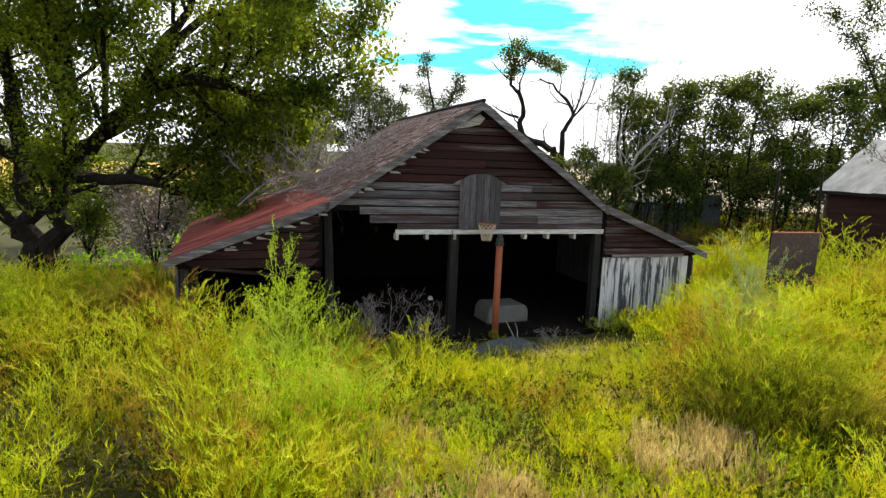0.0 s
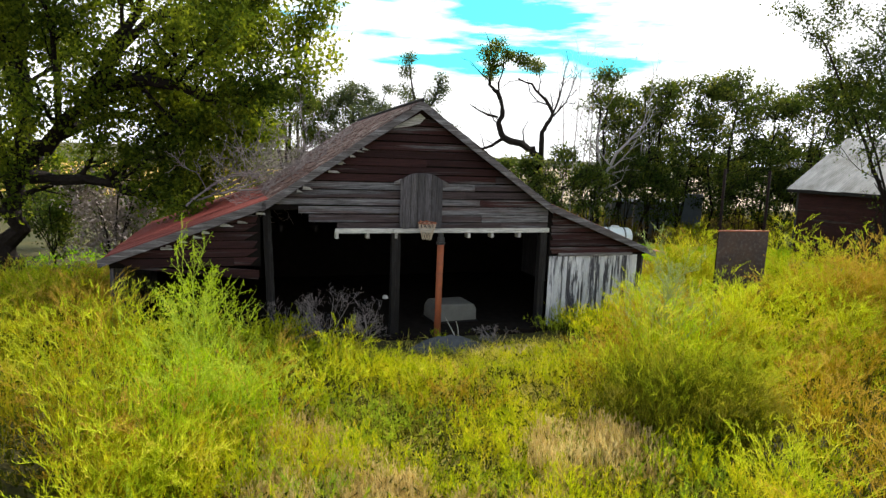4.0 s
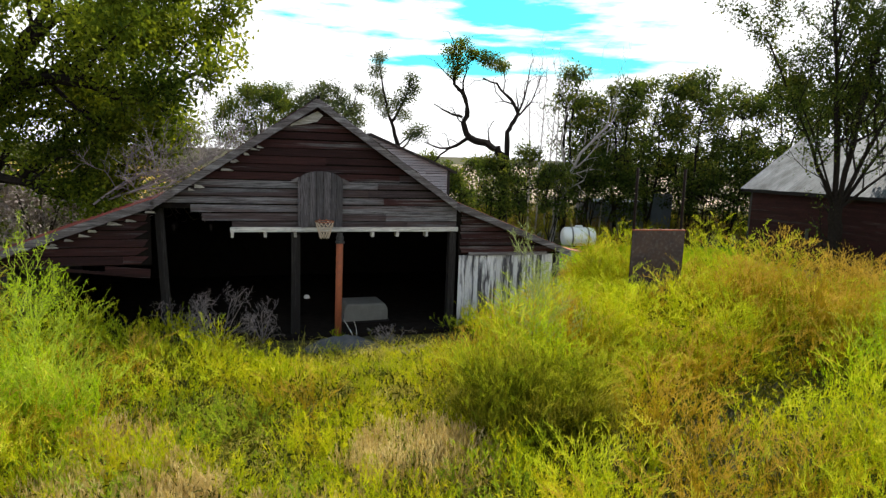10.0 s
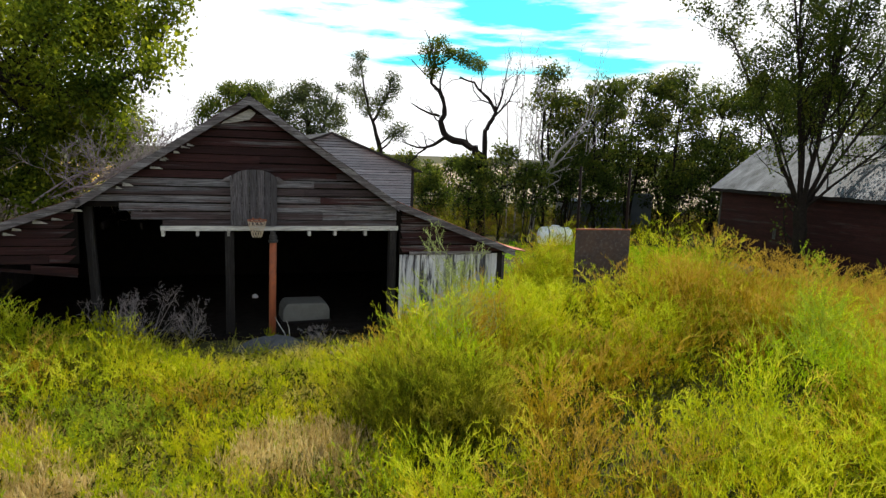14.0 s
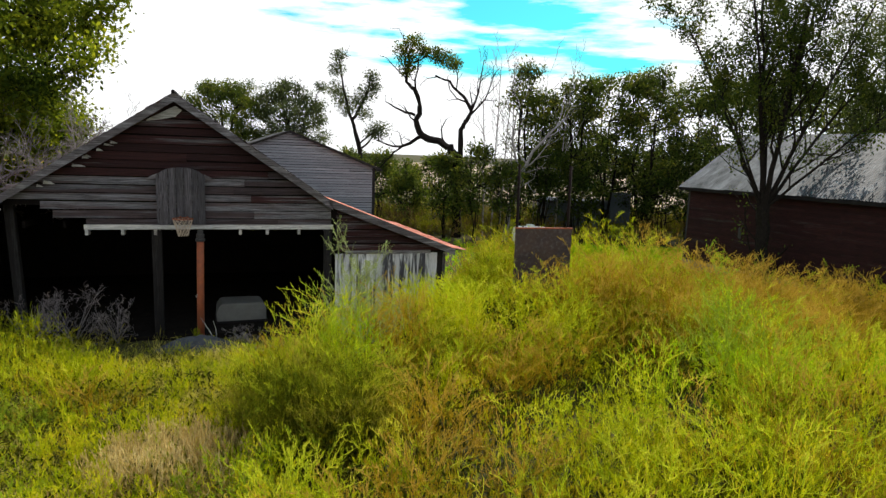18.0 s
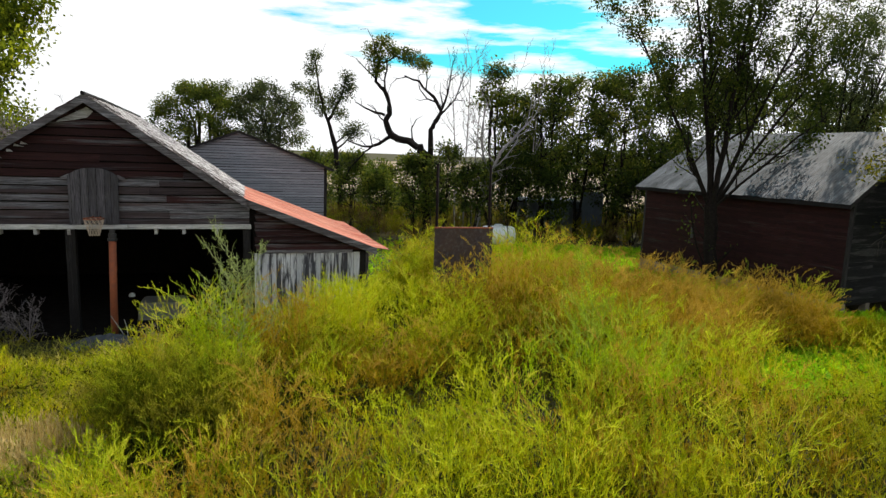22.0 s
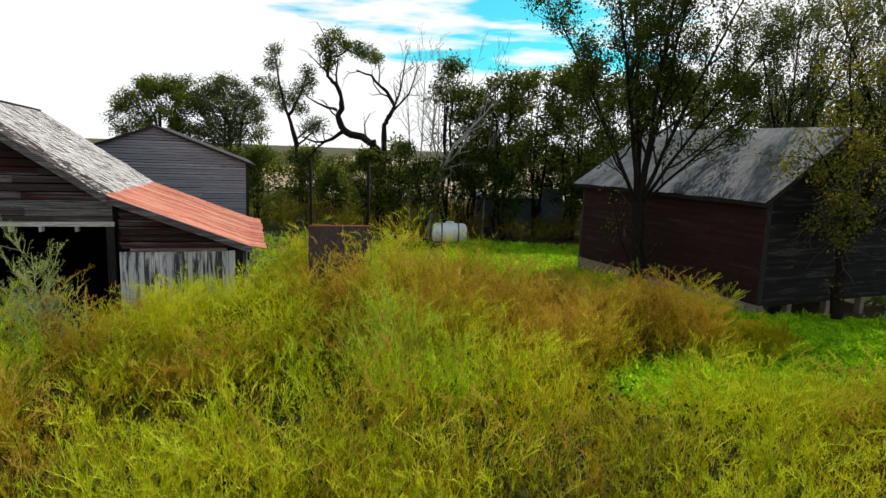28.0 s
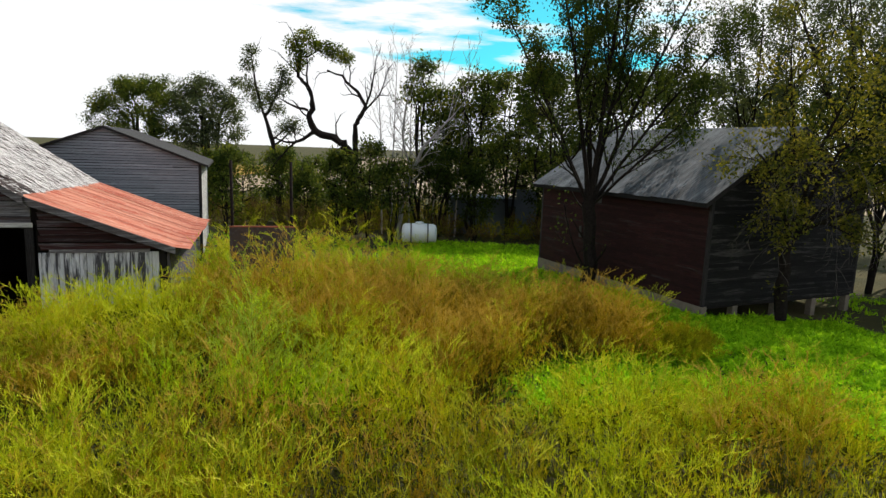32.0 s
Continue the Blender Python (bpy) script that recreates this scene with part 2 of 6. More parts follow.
M_BLACK = plain("dark_iron_and_openings", (0.025, 0.025, 0.027), (0.04, 0.035, 0.035), 12.0, 0.6)
M_CAP = plain("pale_grey_panel", (0.16, 0.16, 0.15), (0.11, 0.105, 0.10), 3.0, 0.6)
M_NET = plain("dirty_white_cord", (0.55, 0.45, 0.36), (0.4, 0.3, 0.22), 20.0)
M_BLUE = plain("blue_grey_sheet", (0.10, 0.12, 0.15), (0.07, 0.08, 0.1), 1.5, 0.6)
M_BARK = plain("dark_bark", (0.010, 0.008, 0.007), (0.026, 0.021, 0.018), 9.0, 0.95, 0.0, 0.9, 0.05)
M_DEADBARK = plain("pale_dead_wood", (0.36, 0.33, 0.31), (0.22, 0.195, 0.185), 9.0, 0.95, 0.0, 0.6, 0.1)
M_STRAW = leafy("straw_grass", [(0.16, 0.10, 0.04), (0.50, 0.37, 0.17), (0.78, 0.66, 0.40)], 1.6, 0.3)
M_KOCHIA = leafy("yellow_green_weed", [(0.0901, 0.1298, 0.0041), (0.2572, 0.3114, 0.0069), (0.4761, 0.4802, 0.0123), (0.566, 0.4153, 0.0411)], 1.5, 0.38)
M_OLIVE = leafy("olive_weed", [(0.062, 0.084, 0.0035), (0.176, 0.19, 0.0059), (0.325, 0.29, 0.0117), (0.41, 0.26, 0.0292)], 1.4, 0.36)
M_RUSTY = leafy("rusty_weed", [(0.075, 0.056, 0.006), (0.22, 0.152, 0.011), (0.37, 0.235, 0.02), (0.34, 0.285, 0.014)], 1.4, 0.36)
M_LIME = leafy("lime_weed", [(0.1111, 0.2103, 0.0048), (0.2964, 0.4331, 0.0097), (0.5311, 0.6186, 0.0242)], 1.5, 0.45)
M_PLUME = leafy("pale_seed_plume", [(0.11, 0.17, 0.006), (0.30, 0.38, 0.012), (0.54, 0.57, 0.03), (0.72, 0.58, 0.10)], 1.2, 0.3)
M_PLUMEO = leafy("olive_seed_plume", [(0.08, 0.112, 0.006), (0.215, 0.26, 0.012), (0.395, 0.40, 0.028), (0.54, 0.42, 0.07)], 1.2, 0.3)
M_PLUMEG = leafy("green_seed_plume", [(0.144, 0.2099, 0.0162), (0.306, 0.4007, 0.0324), (0.504, 0.5533, 0.0756)], 1.2, 0.30)
M_PLUMER = leafy("rusty_seed_plume", [(0.196, 0.132, 0.0194), (0.3919, 0.2508, 0.0405), (0.5487, 0.3696, 0.081)], 1.2, 0.3)
# dark olive tones that also carry the shade on a tall bush's near side
M_DUSK = leafy("dark_and_shaded_weed", [(0.035, 0.05, 0.003), (0.10, 0.115, 0.006), (0.22, 0.21, 0.015), (0.36, 0.30, 0.06)], 1.2, 0.3)
M_TANGLE = leafy("brown_tangle", [(0.05, 0.035, 0.015), (0.11, 0.075, 0.03), (0.17, 0.12, 0.05)], 0.6, 0.25)
# these dark tones hold the shade low inside the weeds
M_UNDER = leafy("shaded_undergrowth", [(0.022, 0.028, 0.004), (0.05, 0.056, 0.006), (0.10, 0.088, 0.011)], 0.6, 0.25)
M_BROAD = leafy("green_herb", [(0.1, 0.1485, 0.015), (0.24, 0.324, 0.025), (0.44, 0.459, 0.04)], 0.8, 0.45)
M_GRASS = leafy("bright_green_grass", [(0.07, 0.16, 0.004), (0.18, 0.38, 0.008), (0.32, 0.56, 0.014), (0.52, 0.70, 0.035)], 2.2, 0.42)
M_LEAF = leafy("tree_leaf", [(0.018, 0.032, 0.006), (0.05, 0.078, 0.009), (0.14, 0.175, 0.014), (0.36, 0.39, 0.03)], 0.45, 0.45)
M_LEAFG = leafy("grey_green_leaf", [(0.022, 0.032, 0.018), (0.045, 0.06, 0.03), (0.085, 0.105, 0.045), (0.16, 0.18, 0.06)], 0.7, 0.35)
M_LEAFY = leafy("yellowing_leaf", [(0.02, 0.028, 0.007), (0.06, 0.07, 0.012), (0.15, 0.14, 0.02), (0.30, 0.24, 0.035)], 0.9, 0.40)
M_LEAFD = leafy("dull_tree_leaf", [(0.02, 0.0336, 0.0099), (0.0438, 0.0672, 0.0132), (0.0938, 0.12, 0.022), (0.25, 0.24, 0.0385)], 0.7, 0.42)
M_LEAFDD = leafy("dark_shrub_leaf", [(0.010, 0.018, 0.005), (0.024, 0.04, 0.008), (0.05, 0.07, 0.012), (0.13, 0.14, 0.02)], 0.8, 0.35)
M_BRUSH = leafy("grey_brush_twig", [(0.14, 0.11, 0.11), (0.24, 0.2, 0.2), (0.3, 0.27, 0.27)], 0.9, 0.1)

k = Nodes("ground_soil")
_a = k.noise(k.coords(), 0.25, 6, 0.6)
_b = k.noise(k.coords(), 9.0, 6, 0.7)
_c = k.mix(k.ramp(_a, [(0.35, 0.0), (0.65, 1.0)]), (0.04, 0.042, 0.010), (0.085, 0.068, 0.022))
_c = k.mix(k.ramp(_b, [(0.4, 0.6), (0.7, 0.0)]), _c, (0.03, 0.028, 0.015))
k.bump(_b, 0.8, 0.06)
M_GROUND = k.done(_c, 0.95, 0.0, 0.1)
# the shade under the barn roof is put into this dirt colour
M_FLOOR = plain("barn_dirt_with_shade", (0.010, 0.0085, 0.0075), (0.02, 0.016, 0.014), 4.0, 0.95, 0.0, 0.3, 0.0)
M_DIRT = plain("bare_dry_dirt", (0.30, 0.21, 0.15), (0.2, 0.14, 0.1), 4.0)
M_ASH = plain("dark_ash_gravel", (0.05, 0.05, 0.055), (0.10, 0.10, 0.11), 9.0, 0.95, 0.0, 0.8)
M_STUBBLE = plain("pale_stubble", (0.30, 0.22, 0.13), (0.22, 0.17, 0.10), 0.15, 0.95)
M_BRUSHBARK = plain("grey_dead_twig", (0.26, 0.225, 0.225), (0.15, 0.12, 0.12), 6.0, 0.95, 0.0, 0.2, 0.1)
M_GREYTWIG = plain("grey_hanging_twig", (0.10, 0.088, 0.08), (0.06, 0.05, 0.046), 6.0, 0.95, 0.0, 0.2, 0.05)
M_PALEWEED = leafy("grey_green_weed", [(0.15, 0.20, 0.06), (0.26, 0.32, 0.11), (0.38, 0.42, 0.18)], 1.0, 0.3)
M_STEM = plain("pale_green_stem", (0.24, 0.28, 0.10), (0.32, 0.34, 0.15), 5.0, 0.8, 0.0, 0.1, 0.2)
M_GOLD = plain("golden_far_field", (0.40, 0.22, 0.02), (0.30, 0.20, 0.03), 0.2, 0.95)


# ---------------------------------------------------------------- mesh helpers
def mesh_object(name, verts, faces, material, parent=None, label=""):
    me = bpy.data.meshes.new(name)
    me.from_pydata(verts, [], faces)
    me.materials.append(material)
    ob = new(name, me)
    if parent:
        ob.parent = parent
    return tagged(ob, label)


def part(name, bm, material, parent=None, label="", smooth=False):
    bmesh.ops.recalc_face_normals(bm, faces=bm.faces[:])
    me = bpy.data.meshes.new(name)
    bm.to_mesh(me)
    bm.free()
    me.materials.append(material)
    if smooth:
        me.polygons.foreach_set("use_smooth", [True] * len(me.polygons))
    ob = new(name, me)
    if parent:
        ob.parent = parent
    return tagged(ob, label)


def tri_mesh(name, tris, material, parent=None, label=""):
    """One mesh from an array of loose triangles (n, 3, 3)."""
    tris = np.ascontiguousarray(tris, dtype=np.float32)
    n = len(tris)
    me = bpy.data.meshes.new(name)
    me.vertices.add(3 * n)
    me.vertices.foreach_set("co", tris.ravel())
    me.loops.add(3 * n)
    me.loops.foreach_set("vertex_index", np.arange(3 * n, dtype=np.int32))
    me.polygons.add(n)
    me.polygons.foreach_set("loop_start", np.arange(0, 3 * n, 3, dtype=np.int32))
    me.materials.append(material)
    me.update(calc_edges=True)
    ob = new(name, me)
    if parent:
        ob.parent = parent
    return tagged(ob, label)


def quad_mesh(name, quads, material, parent=None, label="", smooth=False):
    """One mesh from an array of loose quads (n, 4, 3)."""
    quads = np.ascontiguousarray(quads, dtype=np.float32)
    n = len(quads)
    me = bpy.data.meshes.new(name)
    me.vertices.add(4 * n)
    me.vertices.foreach_set("co", quads.ravel())
    me.loops.add(4 * n)
    me.loops.foreach_set("vertex_index", np.arange(4 * n, dtype=np.int32))
    me.polygons.add(n)
    me.polygons.foreach_set("loop_start", np.arange(0, 4 * n, 4, dtype=np.int32))
    me.materials.append(material)
    me.update(calc_edges=True)
    ob = new(name, me)
    if parent:
        ob.parent = parent
    return tagged(ob, label)


def box(bm, x0, x1, y0, y1, z0, z1, m=None):
    c = [bm.verts.new((x, y, z)) for z in (z0, z1) for x, y in ((x0, y0), (x1, y0), (x1, y1), (x0, y1))]
    for f in ((3, 2, 1, 0), (4, 5, 6, 7), (0, 1, 5, 4), (1, 2, 6, 5), (2, 3, 7, 6), (3, 0, 4, 7)):
        bm.faces.new([c[i] for i in f])
    if m is not None:
        bmesh.ops.transform(bm, matrix=m, verts=c)
    return c


def slab(bm, outline, thick):
    """A board from its outline (x, z) standing in the xz plane, from y=0 back to y=thick."""
    a = [bm.verts.new((x, 0, z)) for x, z in outline]
    b = [bm.verts.new((x, thick, z)) for x, z in outline]
    bm.faces.new(a)
    bm.faces.new(b[::-1])
    for i in range(len(a)):
        j = (i + 1) % len(a)
        bm.faces.new((a[i], b[i], b[j], a[j]))


def tube(bm, pts, radii, sides=8, caps=True):
    pts = [Vector(p) for p in pts]
    rings = []
    for i, p in enumerate(pts):
        d = (pts[min(i + 1, len(pts) - 1)] - pts[max(i - 1, 0)]).normalized()
        a = d.orthogonal().normalized() if i == 0 else (rings_a - d * rings_a.dot(d)).normalized()
        rings_a = a
        b = d.cross(a)
        r = radii[i] if hasattr(radii, "__len__") else radii
        rings.append([bm.verts.new(p + r * (math.cos(6.2832 * s / sides) * a + math.sin(6.2832 * s / sides) * b)) for s in range(sides)])
    for r0, r1 in zip(rings, rings[1:]):
        for s in range(sides):
            bm.faces.new((r0[s], r0[(s + 1) % sides], r1[(s + 1) % sides], r1[s]))
    if caps:
        bm.faces.new(rings[0][::-1])
        bm.faces.new(rings[-1])


def thing(name, m, label, category, group="", kind=""):
    ob = new(name)
    ob.matrix_world = m
    return tagged(ob, label, category, group, kind)


# ---------------------------------------------------------------- ground
def bump_at(x, y, cx, cy, rx, ry, h):
    return h * np.exp(-(((x - cx) / rx) ** 2 + ((y - cy) / ry) ** 2))


def ground_z(x, y):
    x, y = np.asarray(x, float), np.asarray(y, float)
    z = bump_at(x, y, 10.5, 12.5, 5.0, 5.0, 0.55) + bump_at(x, y, -7, 8, 4, 4, 0.3)
    z = z - 0.9 * np.clip((y - 19) / 22, 0, 1) + bump_at(x, y, 30, 24, 4.5, 6, -0.45) + bump_at(x, y, 24, 22, 3, 3, -0.12)
    z = z + 0.05 * np.sin(0.7 * x + 1) * np.cos(0.6 * y) * np.clip((14 - y) / 4, 0, 1)
    u, v = (x - 0.77) * 0.9455 + (y - 15.97) * 0.3256, -(x - 0.77) * 0.3256 + (y - 15.97) * 0.9455
    return np.where((np.abs(u) < 7.6) & (v > -0.5) & (v < 8.6), np.minimum(z, -0.12), z)


gx = np.concatenate([[-1800, -600, -200, -80, -45], np.arange(-30, 45.1, 0.75), [60, 100, 240, 700, 1900]])
gy = np.concatenate([[-300, -80, -30, -12], np.arange(-6, 40.1, 0.75), [50, 65, 90, 140, 260, 600, 1600, 3600]])
GX, GY = np.meshgrid(gx, gy)
GZ = ground_z(GX, GY)
nx = len(gx)
g_faces = [(j * nx + i, j * nx + i + 1, (j + 1) * nx + i + 1, (j + 1) * nx + i) for j in range(len(gy) - 1) for i in range(nx - 1)]
ground = mesh_object("ground", np.stack([GX, GY, GZ], -1).reshape(-1, 3).tolist(), g_faces, M_GROUND)
tagged(ground, "dark soil and low green growth of an overgrown farmyard", "ground", kind="structure")

# ---------------------------------------------------------------- the barn
BARN = pose(0.77, 15.97, 0, 0, 0, 19.0)
BU, BV, BZ = 3.75, 8.2, 3.52          # kink of the roof, depth of the barn, height of the kink
EU, EZ, PZ = 7.35, 2.15, 6.06        # eave, its height, height of the peak
FALL = 0.02                          # the roof sinks towards the back
OVER = 0.28                          # overhang of the roof in front


def roof_z(u):
    u = abs(u)
    return PZ - (PZ - BZ) * u / BU if u < BU else BZ - (BZ - EZ) * (u - BU) / (EU - BU)


def clapboards(owner, rows, material, rng, thick=0.028, lift=0.0, rag=0.0, other=None, share=None, gap=0.0, run=(0.8, 3.2)):
    """Lapped boards as parts: rows of (z0, z1, x0, x1, clip) where clip(z) gives how far the ends may go."""
    for z0, z1, ends in rows:
        x0, x1 = ends(0.5 * (z0 + z1))
        if x1 - x0 < 0.15:
            continue
        cuts = [x0]
        while x1 - cuts[-1] > 0.7 * run[1]:
            cuts.append(cuts[-1] + rng.uniform(*run))
            if x1 - cuts[-1] < 0.4:
                cuts.pop()
                break
        cuts.append(x1)
        for a, b in zip(cuts, cuts[1:]):
            bm = bmesh.new()
            la, lb = ends(z0), ends(z1)
            a0, a1 = (la[0], lb[0]) if a == x0 else (a, a)
            b0, b1 = (la[1], lb[1]) if b == x1 else (b, b)
            a0 += rng.uniform(0, rag) if a == x0 else 0.004
            b0 -= rng.uniform(0, rag) if b == x1 else 0.004
            y = -lift - rng.uniform(0, 0.006)
            sag = rng.uniform(-0.008, 0.008)
            rise = gap * rng.uniform(0.4, 1.3)
            v = [(a0, y - thick, z0 + sag + rise), (b0, y - thick, z0 - sag + rise), (b0, y, z0 - sag + rise), (a0, y, z0 + sag + rise),
                 (a1, y - 0.006, z1), (b1, y - 0.006, z1), (b1, y, z1), (a1, y, z1)]
            vs = [bm.verts.new(p) for p in v]
            for f in ((0, 1, 5, 4), (3, 2, 1, 0), (2, 3, 7, 6), (4, 5, 6, 7), (1, 2, 6, 5), (3, 0, 4, 7)):
                bm.faces.new([vs[i] for i in f])
            mat = other if other and rng.random() < share(z0) else material
            part("siding_board", bm, mat, owner)


def corrugated(u0, z0, u1, z1, v0, v1, rng, pitch=0.13, depth=0.026, sheets=9, material=None, owner=None, name="roof_sheet", kick=None, fall=0.0):
    """Sheets of ribbed tin from (u0, z0) down to (u1, z1), laid side by side along v."""
    length = math.hypot(u1 - u0, z1 - z0)
    nrm = Vector((-(z1 - z0), 0, u1 - u0)).normalized()
    if nrm.z < 0:
        nrm = -nrm
    w = (v1 - v0) / sheets
    for s in range(sheets):
        a = v0 + s * w
        n = int(w / pitch * 4)
        off = rng.uniform(0, 0.012)
        sl = rng.uniform(-0.02, 0.05)
        verts, faces = [], []
        for i in range(n + 1):
            v = a + (w + 0.03) * i / n
            h = depth * (0.5 + 0.5 * math.cos(6.2832 * v / pitch)) + off
            line = [(u0 + (u1 - u0) * f, z0 + (z1 - z0) * f) for f in (0.0, 0.5, 1.0 + (0 if kick else sl / length))]
            if kick:
                line.append((kick[0] + sl, kick[1]))
            for pu, pz in line:
                p = Vector((pu, v, pz - fall * max(0, v))) + nrm * (h + 0.02)
                verts.append(tuple(p))
        for i in range(n):
            m = len(line)
            for j in range(m - 1):
                k0 = i * m + j
                faces.append((k0, k0 + 1, k0 + m + 1, k0 + m))
        ob = mesh_object(name, verts, faces, material, owner)
        so = ob.modifiers.new("thick", "SOLIDIFY")
        so.thickness = 0.004


def shingles(owner, side, rng, v0, v1, material):
    """Rows of split shingles on one slope, ragged, some missing; the front ones as parts."""
    slope = math.hypot(BU, PZ - BZ)
    du, dz = side * BU / slope, -(PZ - BZ) / slope
    nrm = Vector((side * (PZ - BZ) / slope, 0, BU / slope))
    step = 0.145
    rows = int(slope / step)
    loose, made = [], 0
    shared = []
    for q in range(8):
        w = rng.uniform(0.09, 0.19)
        L = step * rng.uniform(1.75, 2.1)
        t = rng.uniform(0.010, 0.02)
        e = rng.uniform(-0.02, 0.02)
        bm = bmesh.new()
        vs = [bm.verts.new(p) for p in ((-w / 2, 0, 0), (w / 2, 0, 0), (w / 2, -L + e, 0), (-w / 2, -L - e, 0),
                                        (-w / 2, 0, t * 0.4), (w / 2, 0, t * 0.4), (w / 2, -L + e, t), (-w / 2, -L - e, t))]
        for f in ((3, 2, 1, 0), (4, 5, 6, 7), (0, 1, 5, 4), (1, 2, 6, 5), (2, 3, 7, 6), (3, 0, 4, 7)):
            bm.faces.new([vs[i] for i in f])
        bmesh.ops.recalc_face_normals(bm, faces=bm.faces[:])
        me = bpy.data.meshes.new("shingle")
        bm.to_mesh(me)
        bm.free()
        me.materials.append(material)
        shared.append((w, me))
    for r in range(rows + 1):
        d = r * step
        v = v0 + rng.uniform(0, 0.1)
        while v < v1:
            w, me = shared[rng.randrange(8)]
            miss = 0.05 + (0.08 if noise.noise((v * 0.7, d * 0.7, side * 5.0)) > 0.25 else 0)
            if rng.random() > miss:
                o = Vector((du * d, v + w / 2, PZ + dz * d - FALL * max(0, v))) + nrm * (0.03 + rng.uniform(0, 0.012))
                down = Vector((du, 0, dz))
                across = nrm.cross(-down) * -1
                turn = rng.gauss(0, 0.045)
                ax = (across * math.cos(turn) + down * math.sin(turn)).normalized()
                lift = (nrm + down * rng.uniform(-0.05, 0.14)).normalized()
                ay = lift.cross(ax).normalized()
                if ay.dot(down) > 0:
                    ax = -ax
                    ay = lift.cross(ax).normalized()
                m = Matrix.Translation(o) @ Matrix((ax, ay, lift)).transposed().to_4x4()
                if v < v0 + 1.3 and made < 290:
                    ob = new("shingle", me)
                    ob.parent = owner
                    ob.matrix_local = m
                    made += 1
                else:
                    loose.append((me, m))
            v += w + rng.uniform(0.002, 0.012)
    allq = []
    for me, m in loose:
        co = [m @ x.co for x in me.vertices]
        for p in me.polygons:
            allq.append([co[i] for i in p.vertices])
    rest = quad_mesh("shingle_field", np.array([[tuple(c) for c in q] for q in allq]), material, owner)
    tagged(rest, "weathered grey brown wooden shingles further back", kind="stuff")


def build_barn():
    rng = random.Random(5)
    barn = thing("barn", BARN, "weathered red wooden barn with open front and rusty tin lean-tos", "barn")
    # walls
    t = 0.06
    bm = bmesh.new()
    slab(bm, [(-3.9, 3.32), (-2.05, 3.32), (-2.05, 2.80), (3.95, 2.80), (3.95, 2.1), (4.0, 2.07), (7.2, 2.07), (7.2, roof_z(7.2) - 0.03),
              (3.75, BZ - 0.03), (0, PZ - 0.03), (-3.75, BZ - 0.03), (-7.2, roof_z(7.2) - 0.03), (-7.2, 1.95), (-3.9, 1.95)], t)
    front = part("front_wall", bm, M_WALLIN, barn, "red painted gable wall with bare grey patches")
    rows = []
    z = 2.80
    hgt = 0.205
    while z < PZ:
        def ends(zz, z=z):
            lim = (PZ - zz) / (PZ - BZ) * BU if zz > BZ else BU + (BZ - zz) / (BZ - EZ) * (EU - BU)
            r = min(lim, 3.9) - 0.05
            left = -r if z > 3.3 else (-3.0 if z > 3.1 else -2.75 if z > 2.9 else -2.05)
            return left, r
        rows.append((z, z + hgt, ends))
        z += hgt
    low = [r for r in rows if r[0] < 3.3]
    clapboards(front, low, M_DULL, rng, 0.034, gap=0.03, run=(2.0, 6.0))
    clapboards(front, [r for r in rows if r[0] >= 3.3], M_SIDING, rng, 0.034, rag=0.05, other=M_DULL, share=lambda z: 0.75 if z < 3.75 else 0.45 if z < 4.2 else 0.05, gap=0.034, run=(2.0, 6.0))
    rows = []
    z = 2.10
    while z < BZ:
        def ends_r(zz):
            return 3.98, min(7.15, BU + (BZ - zz) / (BZ - EZ) * (EU - BU) - 0.12)
        rows.append((z, z + hgt, ends_r))
        z += hgt
    clapboards(front, rows, M_SIDING, rng, 0.034, rag=0.08, gap=0.03, run=(2.0, 4.0))
    rows = []
    z = 1.95
    while z < BZ:
        def ends_l(zz):
            return -min(7.1, BU + (BZ - zz) / (BZ - EZ) * (EU - BU) - 0.22), -3.95
        rows.append((z, z + hgt, ends_l))
        z += hgt
    clapboards(front, rows, M_SIDING, rng, 0.034, rag=0.35, gap=0.03, run=(2.0, 4.0))
    # back and side walls, in plain boards, and an inner floor of dirt
    bm = bmesh.new()
    slab(bm, [(-7.2, 0), (7.2, 0), (7.2, roof_z(7.2) - 0.03), (3.75, BZ - 0.03), (0, PZ - 0.03), (-3.75, BZ - 0.03), (-7.2, roof_z(7.2) - 0.03)], t)
    bmesh.ops.translate(bm, verts=bm.verts, vec=(0, BV - 0.1, 0))
    for p in bm.verts:
        p.co.z -= FALL * BV if p.co.z > 1 else 0
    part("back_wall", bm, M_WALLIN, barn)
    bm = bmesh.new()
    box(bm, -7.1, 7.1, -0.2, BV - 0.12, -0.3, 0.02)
    part("dirt_floor", bm, M_FLOOR, barn, "packed dirt floor with the barn's inside shade in its colour")
    for s in (-1, 1):
        bm = bmesh.new()
        x0, x1 = sorted((s * 7.2, s * 7.12))
        box(bm, x0, x1, t, BV - 0.1, 0, roof_z(7.2) - 0.05 - FALL * BV)
        part("side_wall", bm, M_VERT, barn, "unpainted grey board side wall")
    # roof decks
    for s in (-1, 1):
        for (a, za), (b, zb), nm in (((0, PZ), (BU, BZ), "roof_deck"), ((BU - 0.02, BZ), (EU, EZ), "lean_to_deck")):
            bm = bmesh.new()
            vs = []
            for v in (-OVER + 0.03, BV + 0.15):
                for u, zz in ((a, za), (b, zb)):
                    for dz in (0.0, -0.05):
                        vs.append(bm.verts.new((s * u, v, zz + dz - FALL * max(0, v))))
